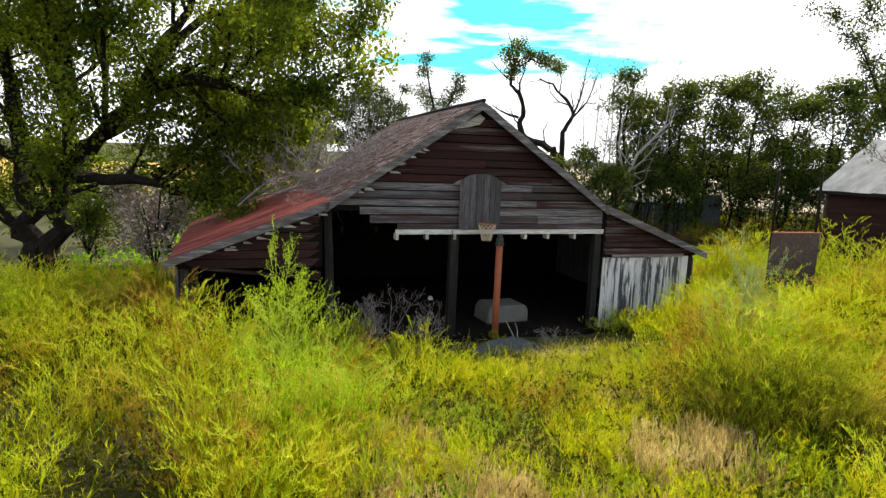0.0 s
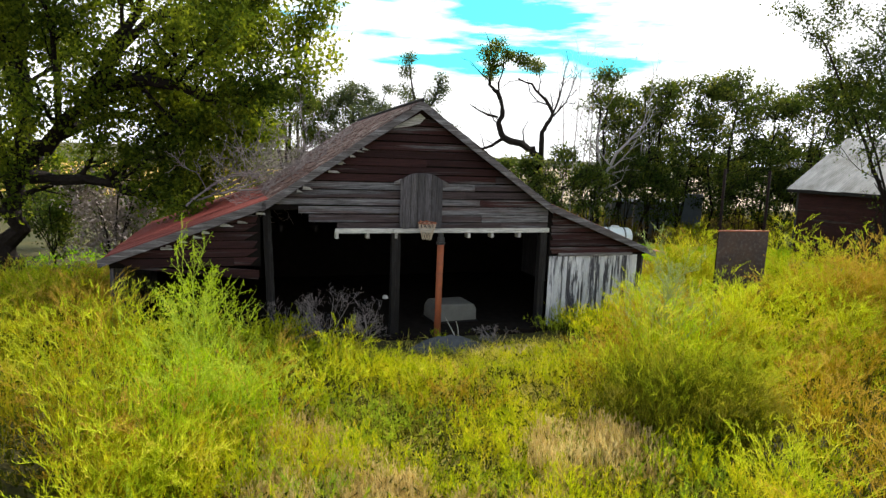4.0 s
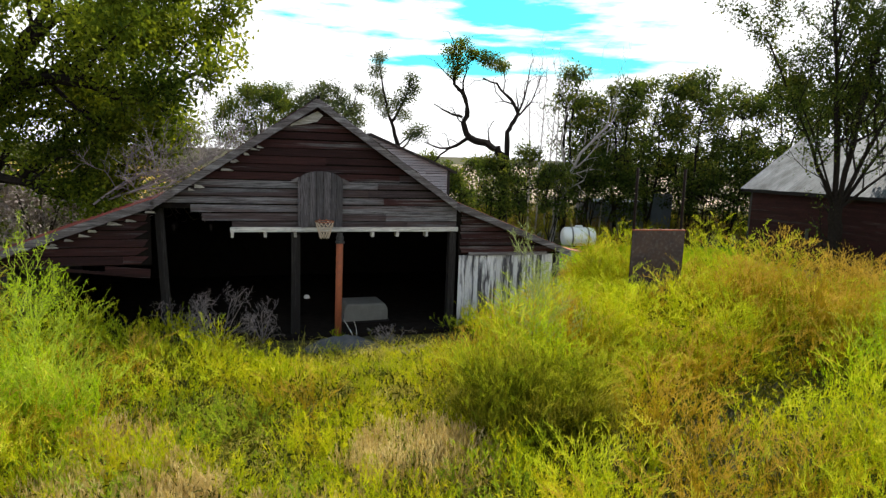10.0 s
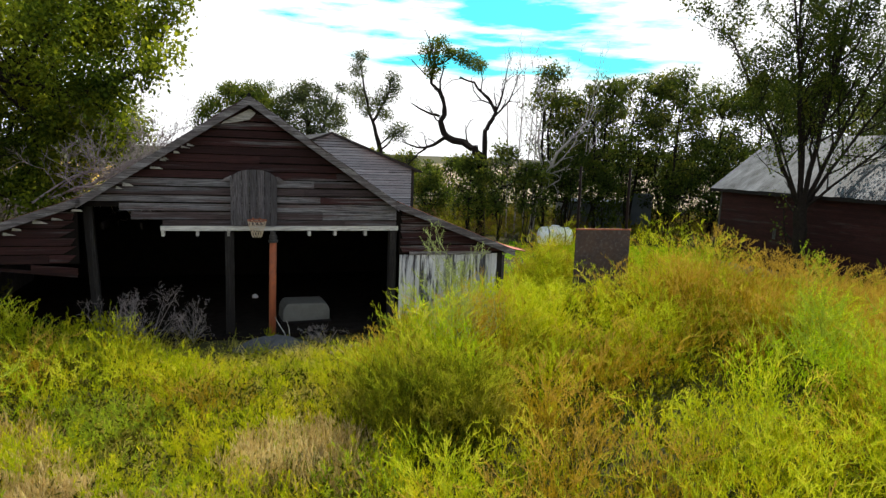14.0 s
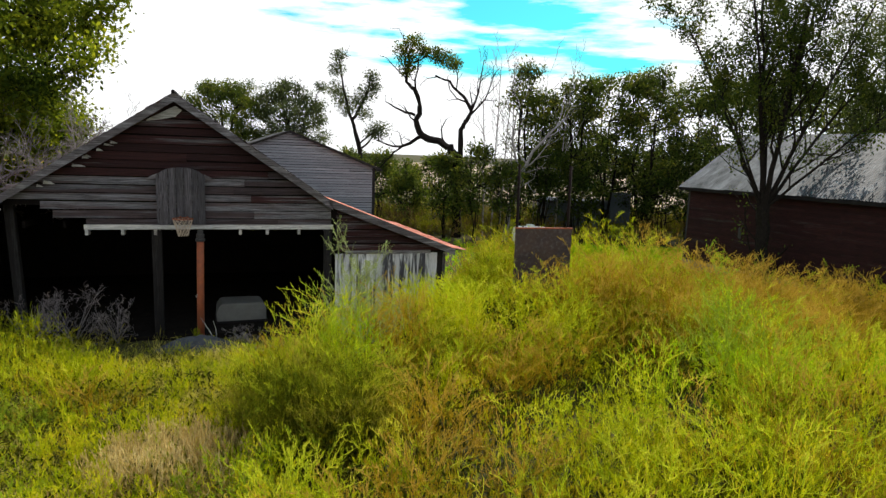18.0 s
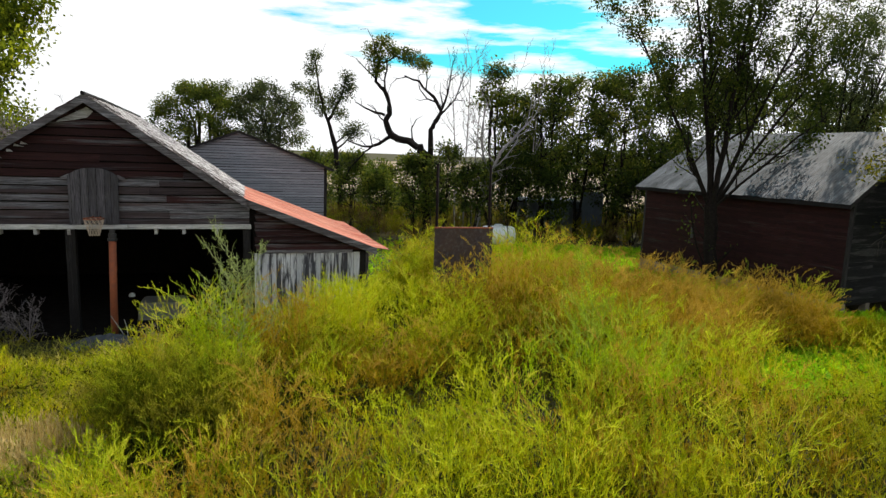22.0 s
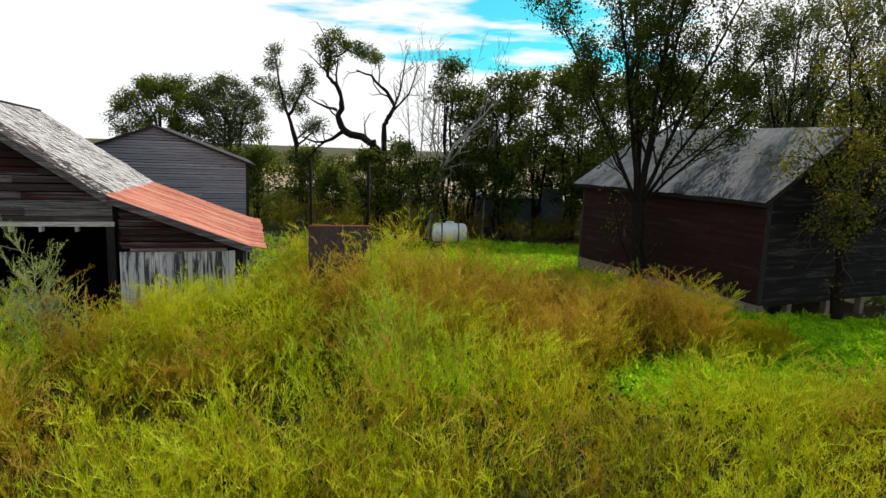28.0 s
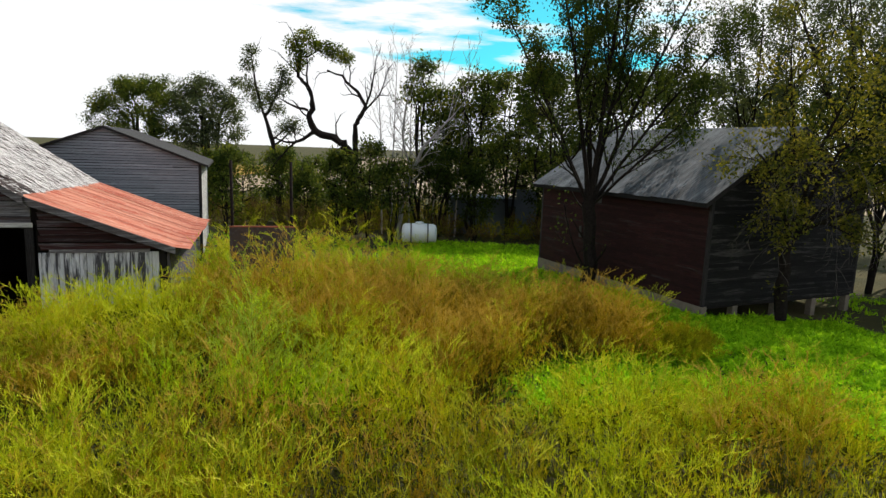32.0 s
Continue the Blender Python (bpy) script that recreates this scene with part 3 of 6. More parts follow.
            for f in ((0, 2, 6, 4), (1, 3, 7, 5), (0, 1, 3, 2), (4, 5, 7, 6), (0, 1, 5, 4), (2, 3, 7, 6)):
                bm.faces.new([vs[i] for i in f])
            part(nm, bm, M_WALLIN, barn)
    # rake boards along the front edge of the roof
    for s in (-1, 1):
        for u0, z0, u1, z1, dep in ((0, PZ, BU + 0.12, BZ - 0.08, 0.15), (BU + 0.02, BZ, EU + 0.03, EZ - 0.01, 0.13)):
            bm = bmesh.new()
            slab(bm, [(s * u0, z0 + 0.05), (s * u1, z1 + 0.05), (s * u1, z1 - dep), (s * u0, z0 - dep * 1.15)], 0.03)
            bmesh.ops.translate(bm, verts=bm.verts, vec=(0, -OVER, 0))
            part("rake_board", bm, M_GREY, barn, "split grey rake board")
    # pale broken board ends along the rakes
    for s, n, lo, hi in ((-1, 6, 1.45, 2.3), (-1, 2, 2.7, 3.4), (-1, 9, 3.9, 6.4)):
        for i in range(n):
            u = lo + (hi - lo) * (i + rng.random()) / n
            w = rng.uniform(0.14, 0.34)
            d = rng.uniform(0.05, 0.09)
            zz = roof_z(u) - 0.20 - rng.uniform(0, 0.07)
            tip = rng.uniform(0.3, 0.9)
            bm = bmesh.new()
            slab(bm, [(s * u, zz), (s * (u - w), zz + rng.uniform(-0.01, 0.01)), (s * (u - w * tip), zz + d * 0.7), (s * (u - 0.02), zz + d)], 0.012)
            bmesh.ops.translate(bm, verts=bm.verts, vec=(0, -0.055 - rng.uniform(0, 0.01), 0))
            part("board_end", bm, M_FRIEZE, barn, "pale splintered board end")
    # bare patch under the peak where the paint is gone
    bm = bmesh.new()
    slab(bm, [(-0.66, PZ - 0.66), (-0.30, PZ - 0.60), (0.02, PZ - 0.52), (0.16, PZ - 0.36), (0.02, PZ - 0.26), (-0.60, PZ - 0.60)], 0.014)
    bmesh.ops.translate(bm, verts=bm.verts, vec=(0, -0.052, 0))
    part("peak_board", bm, M_FRIEZE, barn, "pale bare board under the peak")
    # header board over the opening and the joist ends that hang below it
    bm = bmesh.new()
    box(bm, -2.1, 3.9, -0.06, -0.03, 2.74, 2.86)
    part("header_board", bm, M_FRIEZE, barn, "pale weathered header board")
    for u in (-2.05, -1.26, -0.52, 1.5, 2.18, 3.0):
        bm = bmesh.new()
        box(bm, u - 0.035, u + 0.035, -0.045, 0.2, 2.60, 2.75)
        part("joist_end", bm, M_FRIEZE, barn, "short pale joist end")
    # posts
    for u, v, w, lean in ((-0.5, -0.02, 0.11, 0.0), (3.78, 0.0, 0.10, 0.0), (-3.75, 0.25, 0.10, -0.05), (6.95, 0.02, 0.10, 0.0), (-7.0, 0.1, 0.09, 0)):
        top = 2.78 if abs(u) < 3.7 else roof_z(u) - 0.06
        bm = bmesh.new()
        vs = box(bm, u - w, u + w, v, v + 2 * w, 0, top)
        for p in vs[:4]:
            p.co.x += lean * -3
        part("post", bm, M_POST, barn, "dark rough timber post")
    # upright white boards on the right lean-to
    u = 3.98
    while u < 6.75:
        w = rng.uniform(0.13, 0.21)
        bm = bmesh.new()
        box(bm, u, u + w - 0.012, -0.03 - rng.uniform(0, 0.012), 0.0, 0.0, 2.06 - rng.uniform(0, 0.03))
        part("upright_board", bm, M_WHITE, barn, "upright board with peeling white paint")
        u += w
    bm = bmesh.new()
    slab(bm, [(6.75, 0.9), (7.1, 0.9), (7.1, 2.1), (6.75, 2.06)], 0.03)
    part("corner_board", bm, M_POST, barn)
    bm = bmesh.new()
    slab(bm, [(4.25, 2.05), (6.7, 2.05), (6.7, 2.14), (4.25, 2.14)], 0.05)
    bmesh.ops.translate(bm, verts=bm.verts, vec=(0, -0.09, 0))
    part("trim_board", bm, M_GREY, barn)
    # fallen board across the left lean-to
    for a, za, b, zb, h in ((-6.6, 1.93, -3.95, 1.62, 0.07), (-4.9, 1.78, -3.93, 1.68, 0.16)):
        bm = bmesh.new()
        slab(bm, [(a, za), (b, zb), (b, zb + h), (a, za + h)], 0.03)
        bmesh.ops.translate(bm, verts=bm.verts, vec=(0, -0.06, 0))
        part("loose_board", bm, M_SIDING, barn, "sagging loose red board")
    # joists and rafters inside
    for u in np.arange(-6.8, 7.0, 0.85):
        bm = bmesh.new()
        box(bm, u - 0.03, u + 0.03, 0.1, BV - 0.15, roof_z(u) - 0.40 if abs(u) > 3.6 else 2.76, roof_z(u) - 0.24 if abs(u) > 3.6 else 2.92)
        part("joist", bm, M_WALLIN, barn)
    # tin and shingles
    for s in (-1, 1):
        corrugated(s * (BU - 0.05), BZ + 0.03, s * (EU - 0.05), EZ + 0.02, -OVER + 0.035, BV + 0.2, rng, material=M_REDTIN if s > 0 else M_REDTIN_LEFT, owner=barn, kick=(7.72, EZ - 0.05) if s > 0 else None, fall=FALL)
    # shingles on the left take the colour with the slope's shade in it
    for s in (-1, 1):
        shingles(barn, s, rng, -OVER - 0.03, BV + 0.18, M_SHINGLE if s > 0 else M_SHINGLE_SHADE)
    bm = bmesh.new()
    tube(bm, [(0, -OVER - 0.05, PZ + 0.06), (0.01, 2, PZ + 0.03), (0, BV + 0.18, PZ + 0.05 - FALL * BV)], 0.05, 6)
    part("ridge_cap", bm, M_POST, barn)
    return barn


M_FRIEZE = old_wood("pale_trim_wood", (0.42, 0.40, 0.39), (0.60, 0.58, 0.56), 0.4)
build_barn()


# ---------------------------------------------------------------- the granary
M_GREYD = old_wood("dark_corner_wood", (0.10, 0.092, 0.09), (0.045, 0.04, 0.04), 0.4, (9, 9, 0.6))
GRAN = pose(24.25, 22.75, 0, 0, 0, 26.4)
GW, GL, GE, GP, GB = 8.2, 10.3, 3.93, 6.47, 0.10     # width, length, eave and ridge height, floor height


def settle(owner, k):
    """Lets a building sink towards its far end: heights shrink with the distance from its front."""
    for ob in owner.children_recursive:
        m = ob.matrix_local if ob.parent == owner else ob.parent.matrix_local @ ob.matrix_local
        back = m.inverted()
        for v in ob.data.vertices:
            p = m @ v.co
            p.z *= 1 - k * max(0, p.y)
            v.co = back @ p


def build_granary():
    rng = random.Random(8)
    g = thing("granary", GRAN, "dark red wooden granary with grey tin roof on concrete footing", "shed")
    rz = lambda u: GP - (GP - GE) * abs(u - GW / 2) / (GW / 2)
    bm = bmesh.new()
    slab(bm, [(0, GB), (GW, GB), (GW, GE - 0.03), (GW / 2, GP - 0.05), (0, GE - 0.03)], 0.08)
    gab = part("gable_wall", bm, M_WALLIN, g, "grey weathered clapboard gable wall")
    rows, z = [], GB
    while z < GP - 0.2:
        def ends(zz):
            if zz < GE:
                return 0.05, GW - 0.05
            k = (zz - GE) / (GP - GE) * GW / 2
            return k + 0.03, GW - k - 0.03
        rows.append((z, z + 0.137, ends))
        z += 0.125
    clapboards(gab, rows, M_GRANG, rng)
    bm = bmesh.new()
    slab(bm, [(0, GB), (GW, GB), (GW, GE - 0.03), (GW / 2, GP - 0.05), (0, GE - 0.03)], 0.08)
    bmesh.ops.translate(bm, verts=bm.verts, vec=(0, GL - 0.08, 0))
    part("back_wall", bm, M_GRANG, g)
    # long wall, boards built flat and turned to face outwards
    side = new("long_wall", bpy.data.meshes.new("long_wall"))
    bm = bmesh.new()
    box(bm, 0, GL, 0, 0.08, GB, GE)
    bm.to_mesh(side.data)
    bm.free()
    side.data.materials.append(M_WALLIN)
    side.parent = g
    side.matrix_local = pose(0, GL, 0, 0, 0, -90)
    tagged(side, "faded red clapboard long wall")
    rows, z = [], GB - 0.04
    while z < GE - 0.1:
        rows.append((z, z + 0.137, lambda zz: (0.06, GL - 0.06)))
        z += 0.125
    clapboards(side, rows, M_GRAN, rng)
    # flat black boxes stand in for the dark inside the vents
    for w, h, x, zz in ((0.16, 0.5, 3.1, 1.55), (0.3, 0.22, 4.2, 3.2)):
        bm = bmesh.new()
        box(bm, x, x + w, -0.045, -0.02, zz, zz + h)
        part("vent_opening", bm, M_BLACK, side, "black panel for the dark of a small vent opening")
    bm = bmesh.new()
    box(bm, GW - 0.08, GW, 0.08, GL - 0.08, GB, GE)
    part("far_wall", bm, M_GRANG, g)
    # corner boards
    for x, y in ((-0.03, -0.03), (GW - 0.09, -0.03), (-0.03, GL - 0.09)):
        bm = bmesh.new()
        box(bm, x, x + 0.12, y, y + 0.12, GB - 0.02, GE - 0.05)
        part("corner_board", bm, M_GREYD, g)
    # footing and piers
    bm = bmesh.new()
    box(bm, -0.06, 0.18, -0.05, GL + 0.03, -0.75, GB - 0.02)
    part("footing", bm, M_CONC, g, "pale cracked concrete footing")
    for i, x in enumerate((1.7, 3.9, 6.0, 8.05)):
        for y in (0.05, 3.4, 6.8, 10.0):
            bm = bmesh.new()
            box(bm, x - 0.12, x + 0.12, y, y + 0.24, -0.95, GB - 0.1)
            part("pier", bm, M_CONC, g, "short concrete pier")
    bm = bmesh.new()
    box(bm, 0.05, GW - 0.05, 0.06, GL - 0.06, GB - 0.12, GB - 0.005)
    part("floor_frame", bm, M_POST, g)
    # roof
    ov, front = 0.35, 0.10
    for s in (-1, 1):
        u0, u1 = GW / 2, GW / 2 + s * (GW / 2 + ov)
        z1 = GE - (GP - GE) / (GW / 2) * ov
        bm = bmesh.new()
        vs = [bm.verts.new((u, v, zz + dz)) for v in (-front + 0.04, GL + ov - 0.04) for u, zz in ((u0, GP), (u1, z1)) for dz in (0.0, -0.05)]
        for f in ((0, 2, 6, 4), (1, 3, 7, 5), (0, 1, 3, 2), (4, 5, 7, 6), (0, 1, 5, 4), (2, 3, 7, 6)):
            bm.faces.new([vs[i] for i in f])
        part("roof_deck", bm, M_WALLIN, g)
        corrugated(u0, GP, u1, z1, -front, GL + ov, rng, 0.12, 0.012, 12, M_GREYTIN, g)
        bm = bmesh.new()
        slab(bm, [(u0, GP + 0.02), (u1, z1 + 0.02), (u1, z1 - 0.15), (u0, GP - 0.17)], 0.03)
        bmesh.ops.translate(bm, verts=bm.verts, vec=(0, -front, 0))
        part("rake_board", bm, M_GREYD, g)
        bm = bmesh.new()
        x0, x1 = sorted((u1, u1 + s * 0.025))
        box(bm, x0, x1, -front, GL + ov, z1 - 0.14, z1 + 0.01)
        part("eave_board", bm, M_POST, g)
    settle(g, 0.012)
    return g


build_granary()


# ---------------------------------------------------------------- the rear barn
REAR = pose(0.66, 27.1, -0.15, 0, 0, 21)


def build_rear():
    rng = random.Random(11)
    g = thing("rear_barn", REAR, "tall grey clapboard barn with low tin roof behind the red barn", "barn")
    W, L, E, P = 3.7, 9.0, 4.35, 5.75
    bm = bmesh.new()
    slab(bm, [(-W, 0), (W, 0), (W, E), (0, P - 0.04), (-W, E)], 0.08)
    gab = part("gable_wall", bm, M_WALLIN, g, "bleached grey clapboard gable wall")
    rows, z = [], 0.1
    while z < P - 0.1:
        def ends(zz):
            k = W - 0.04 if zz < E else (P - zz) / (P - E) * W - 0.03
            return -k, k
        rows.append((z, z + 0.115, ends))
        z += 0.115
    clapboards(gab, rows, M_REAR, rng, 0.03, gap=0.022, run=(3.0, 8.0))
    for x0, x1, nm in ((W - 0.08, W, "side_wall"), (-W, -W + 0.08, "side_wall")):
        bm = bmesh.new()
        box(bm, x0, x1, 0.08, L, 0, E)
        part(nm, bm, M_FRIEZE, g, "pale side wall, lighter than the gable")
    bm = bmesh.new()
    slab(bm, [(-W, 0), (W, 0), (W, E), (0, P - 0.04), (-W, E)], 0.08)
    bmesh.ops.translate(bm, verts=bm.verts, vec=(0, L, 0))
    part("back_wall", bm, M_REAR, g)
    for s in (-1, 1):
        bm = bmesh.new()
        sl = (P - E) / W
        vs = [bm.verts.new((u, v, zz + dz)) for v in (-0.25, L + 0.3) for u, zz in ((0, P + 0.05), (s * (W + 0.35), E - sl * 0.35 + 0.05)) for dz in (0.0, -0.1)]
        for f in ((0, 2, 6, 4), (1, 3, 7, 5), (0, 1, 3, 2), (4, 5, 7, 6), (0, 1, 5, 4), (2, 3, 7, 6)):
            bm.faces.new([vs[i] for i in f])
        part("roof_slope", bm, M_GREYD, g)
        bm = bmesh.new()
        box(bm, s * W - 0.06, s * W + 0.06, -0.05, 0.05, 0, E)
        part("corner_board", bm, M_GREYD, g)
    return g


build_rear()


# ---------------------------------------------------------------- trees
def unit(v):
    return v / max(1e-9, np.linalg.norm(v))


class Tree:
    """Grows limbs from given or free first lines, and gathers bark and leaves."""

    def __init__(self, seed, leaf=0.11, per_twig=14, spread=0.22, depth=3, lift=0.12, kids=(6, 5, 4), ratio=0.5, droop=0.0, bare=0.0, crook=0.12, density=None, twigs=True, rmin=0.006, slim=0.27):
        self.r = np.random.default_rng(seed)
        self.leaf, self.per, self.spread, self.depth, self.lift = leaf, per_twig, spread, depth, lift
        self.kids, self.ratio, self.droop, self.bare, self.crook = kids, ratio, droop, bare, crook
        self.density, self.twigs, self.rmin, self.slim = density, twigs, rmin, slim
        self.bark, self.leaves = [], []

    def ring(self, pts, radii):
        pts, radii = np.asarray(pts, float), np.asarray(radii, float)
        sides = 9 if radii[0] > 0.12 else 5 if radii[0] > 0.03 else 3
        d = np.gradient(pts, axis=0)
        d /= np.linalg.norm(d, axis=1)[:, None] + 1e-9
        a = np.cross(d, np.array([0.31, 0.87, 0.39]))
        a /= np.linalg.norm(a, axis=1)[:, None] + 1e-9
        b = np.cross(d, a)
        th = np.arange(sides) * 2 * np.pi / sides
        wob = 1 + (0.12 * self.r.standard_normal((len(pts), sides)) if sides > 5 else 0)
        v = pts[:, None] + (radii[:, None] * wob)[..., None] * (np.cos(th)[None, :, None] * a[:, None] + np.sin(th)[None, :, None] * b[:, None])
        n = np.roll(v, -1, axis=1)
        self.bark.append(np.stack([v[:-1], n[:-1], n[1:], v[1:]], 2).reshape(-1, 4, 3))

    def limb(self, pts, r0, r1, level=0, sub=3):
        """A limb along given points, smoothed, which then branches by itself."""
        pts = np.asarray(pts, float)
        t = np.linspace(0, len(pts) - 1, (len(pts) - 1) * sub + 1)
        i = np.clip(t.astype(int), 0, len(pts) - 2)
        f = (t - i)[:, None]
        p0, p1, p2, p3 = pts[np.clip(i - 1, 0, None)], pts[i], pts[i + 1], pts[np.clip(i + 2, None, len(pts) - 1)]
        q = 0.5 * (2 * p1 + (p2 - p0) * f + (2 * p0 - 5 * p1 + 4 * p2 - p3) * f ** 2 + (3 * p1 - p0 - 3 * p2 + p3) * f ** 3)
        q[1:-1] += self.r.normal(0, 0.25 * r0, (len(q) - 2, 3))
        rad = np.linspace(r0, r1, len(q))
        self.ring(q, rad)
        length = np.linalg.norm(np.diff(pts, axis=0), axis=1).sum()
        self.split(q, rad, length, level)

    def grow(self, p, d, length, r, level):
        n = 5 if level < self.depth - 1 else 3
        pts = [p]
        for i in range(n):
            d = unit(d + self.r.normal(0, self.crook, 3) + np.array([0, 0, self.lift - self.droop * i / n]))
            pts.append(pts[-1] + d * length / n)
        pts = np.array(pts)
        rad = np.linspace(r, max(0.6 * self.rmin, r * 0.35), n + 1)
        if level < self.depth or self.twigs:
            self.ring(pts, rad)
        if level < self.depth:
            self.split(pts, rad, length, level)
        else:
            self.foliage(pts)

    def split(self, pts, rad, length, level):
        k = self.kids[min(level, len(self.kids) - 1)]
        k = max(2, int(k * (0.6 + 0.12 * length))) if level == 0 else k
        for s in np.linspace(0.3, 1.0, k):
            s = min(1.0, s + self.r.uniform(-0.06, 0.06))
            i = min(len(pts) - 2, int(s * (len(pts) - 1)))
            f = s * (len(pts) - 1) - i
            p = pts[i] * (1 - f) + pts[i + 1] * f
            d = unit(pts[i + 1] - pts[i])
            side = unit(np.cross(d, self.r.normal(0, 1, 3)))
            ang = self.r.uniform(0.45, 1.05)
            nd = unit(d * math.cos(ang) + side * math.sin(ang))
            L = min(2.6, length * self.ratio) * self.r.uniform(0.7, 1.25) * (1.1 - 0.35 * s)
            self.grow(p, nd, L, max(self.rmin, min(rad[i] * 0.55, 0.03 * L + 0.01)), level + 1)

    def foliage(self, pts):
        if self.r.random() < self.bare:
            return
        n = self.per
        if self.density is not None:
            n = int(n * self.density(pts[-1]))
            if n < 1:
                return
        s = self.r.uniform(0.25, 1.1, n)
        i = np.clip((s * (len(pts) - 1)).astype(int), 0, len(pts) - 2)
        f = (s * (len(pts) - 1) - i)[:, None]
        p = pts[i] * (1 - f) + pts[i + 1] * f + self.r.normal(0, self.spread, (n, 3))
        d = self.r.normal(0, 1, (n, 3)) + np.array([0, 0, -0.35])
        d /= np.linalg.norm(d, axis=1)[:, None]
        w = np.cross(d, self.r.normal(0, 1, (n, 3)) + np.array([0, 0, 1.2]))
        w /= np.linalg.norm(w, axis=1)[:, None] + 1e-9
        L = self.leaf * self.r.uniform(0.6, 1.4, (n, 1))
        self.leaves.append(np.stack([p, p + d * L * 0.45 + w * L * self.slim, p + d * L, p + d * L * 0.45 - w * L * self.slim], 1))

    def tuft(self, c, r, n, twig=4):
        """A ball-like clump of leaves round a twig's end, thinner outwards, with short twigs inside."""
        c = np.asarray(c, float)
        g = self.r.normal(0, 1, (n, 3))
        g /= np.linalg.norm(g, axis=1)[:, None]
        p = c + g * (r * self.r.random((n, 1)) ** 0.55) * np.array([1.0, 1.0, 0.8]) * self.r.uniform(0.75, 1.2, (n, 1))
        d = g * 0.7 + self.r.normal(0, 0.8, (n, 3)) + np.array([0, 0, -0.25])
        d /= np.linalg.norm(d, axis=1)[:, None]
        w = np.cross(d, self.r.normal(0, 1, (n, 3)) + np.array([0, 0, 1.0]))
        w /= np.linalg.norm(w, axis=1)[:, None] + 1e-9
        L = self.leaf * self.r.uniform(0.55, 1.4, (n, 1))
        self.leaves.append(np.stack([p, p + d * L * 0.45 + w * L * self.slim, p + d * L, p + d * L * 0.45 - w * L * self.slim], 1))
        for _ in range(twig):
            e = c + unit(self.r.normal(0, 1, 3) + np.array([0, 0, 0.5])) * r * self.r.uniform(0.6, 1.15)
            self.ring([c - np.array([0, 0, 0.3 * r]), 0.5 * (c + e) + self.r.normal(0, 0.08 * r, 3), e], [0.02, 0.014, 0.007])

    def reach(self, a, b, r0, r1, sway=0.12, n=4):
        """A bare crooked limb between two points."""
        a, b = np.asarray(a, float), np.asarray(b, float)
        pts = [a + (b - a) * k / n + (self.r.normal(0, sway, 3) * np.linalg.norm(b - a) / n if 0 < k < n else 0) - np.array([0, 0, 0.10 * np.linalg.norm(b - a) * math.sin(math.pi * k / n)]) for k in range(n + 1)]
        self.ring(pts, np.linspace(r0, r1, n + 1))
        return pts

    def finish(self, name, origin, label, bark, leaf, category="tree", group="", crown="crown"):
        o = np.array(origin, float)
        t = thing(name, Matrix.Translation(origin), label, category, group)
        quad_mesh("trunk", np.concatenate(self.bark) - o, bark, t)
        if self.leaves:
            quad_mesh(crown, np.concatenate(self.leaves) - o, leaf, t)
        return t


# the big old tree beside the barn
T = Tree(21, 0.14, 62, 0.26, 3, 0.10, (8, 5, 4), 0.42, 0.1, 0.30, 0.12, lambda p: 0.0 if ((p[0] + 9.3) / 0.9) ** 2 + ((p[2] - 4.0) / 0.5) ** 2 < 1 else 0.85 if p[2] < 6.3 else 1.15)
T.limb([(-13.1, 19.8, -0.1), (-13.3, 19.8, 1.0), (-13.4, 19.8, 2.3), (-13.7, 20.0, 3.9), (-14.2, 20.3, 6.4), (-14.8, 20.8, 8.8), (-15.4, 21.2, 11)], 0.42, 0.10)
T.limb([(-12.9, 19.8, 0), (-12.7, 19.8, 1.0), (-12.5, 19.8, 2.5), (-12.3, 19.8, 4.0), (-12.1, 20.1, 5.9), (-12.1, 20.4, 8.1), (-11.9, 20.6, 11.0)], 0.38, 0.08)
T.limb([(-12.3, 19.8, 3.8), (-11.5, 19.8, 4.4), (-10.8, 19.8, 5.0), (-9.5, 19.3, 6.3), (-8.5, 18.8, 7.4), (-7.7, 18.6, 8.6), (-7.0, 18.8, 10.6)], 0.30, 0.08)
T.limb([(-9.5, 19.3, 6.3), (-7.8, 18.7, 6.6), (-6.5, 18.3, 6.5), (-5.7, 18.4, 6.2), (-4.2, 18.6, 6.5), (-2.9, 18.8, 7.2)], 0.19, 0.05)
T.limb([(-8.5, 18.8, 7.3), (-7.0, 18.2, 8.3), (-5.4, 18.4, 8.9), (-4.2, 18.8, 10.0)], 0.14, 0.04)
T.limb([(-10.9, 19.8, 4.9), (-10.3, 20.3, 5.4), (-9.4, 20.8, 5.7), (-8.6, 21.3, 5.4), (-7.3, 21.8, 5.2)], 0.20, 0.05)
T.limb([(-12.3, 19.8, 3.6), (-10.6, 19.3, 3.6), (-9.2, 19.0, 3.6), (-8.4, 19.0, 3.3), (-7.4, 18.8, 3.15)], 0.22, 0.07)
T.limb([(-9.0, 19.0, 3.7), (-8.2, 19.3, 4.4), (-7.3, 19.6, 5.2), (-6.3, 19.8, 5.7)], 0.15, 0.05)
T.limb([(-13.1, 19.8, 1.0), (-13.9, 19.8, 1.7), (-14.3, 19.8, 2.5), (-15.4, 19.8, 3.5), (-17, 19.6, 4.5)], 0.17, 0.05)
T.limb([(-13.6, 20, 3.9), (-15.0, 19.0, 5.0), (-16.5, 18.2, 6.0), (-18.2, 18, 7.0)], 0.18, 0.05)
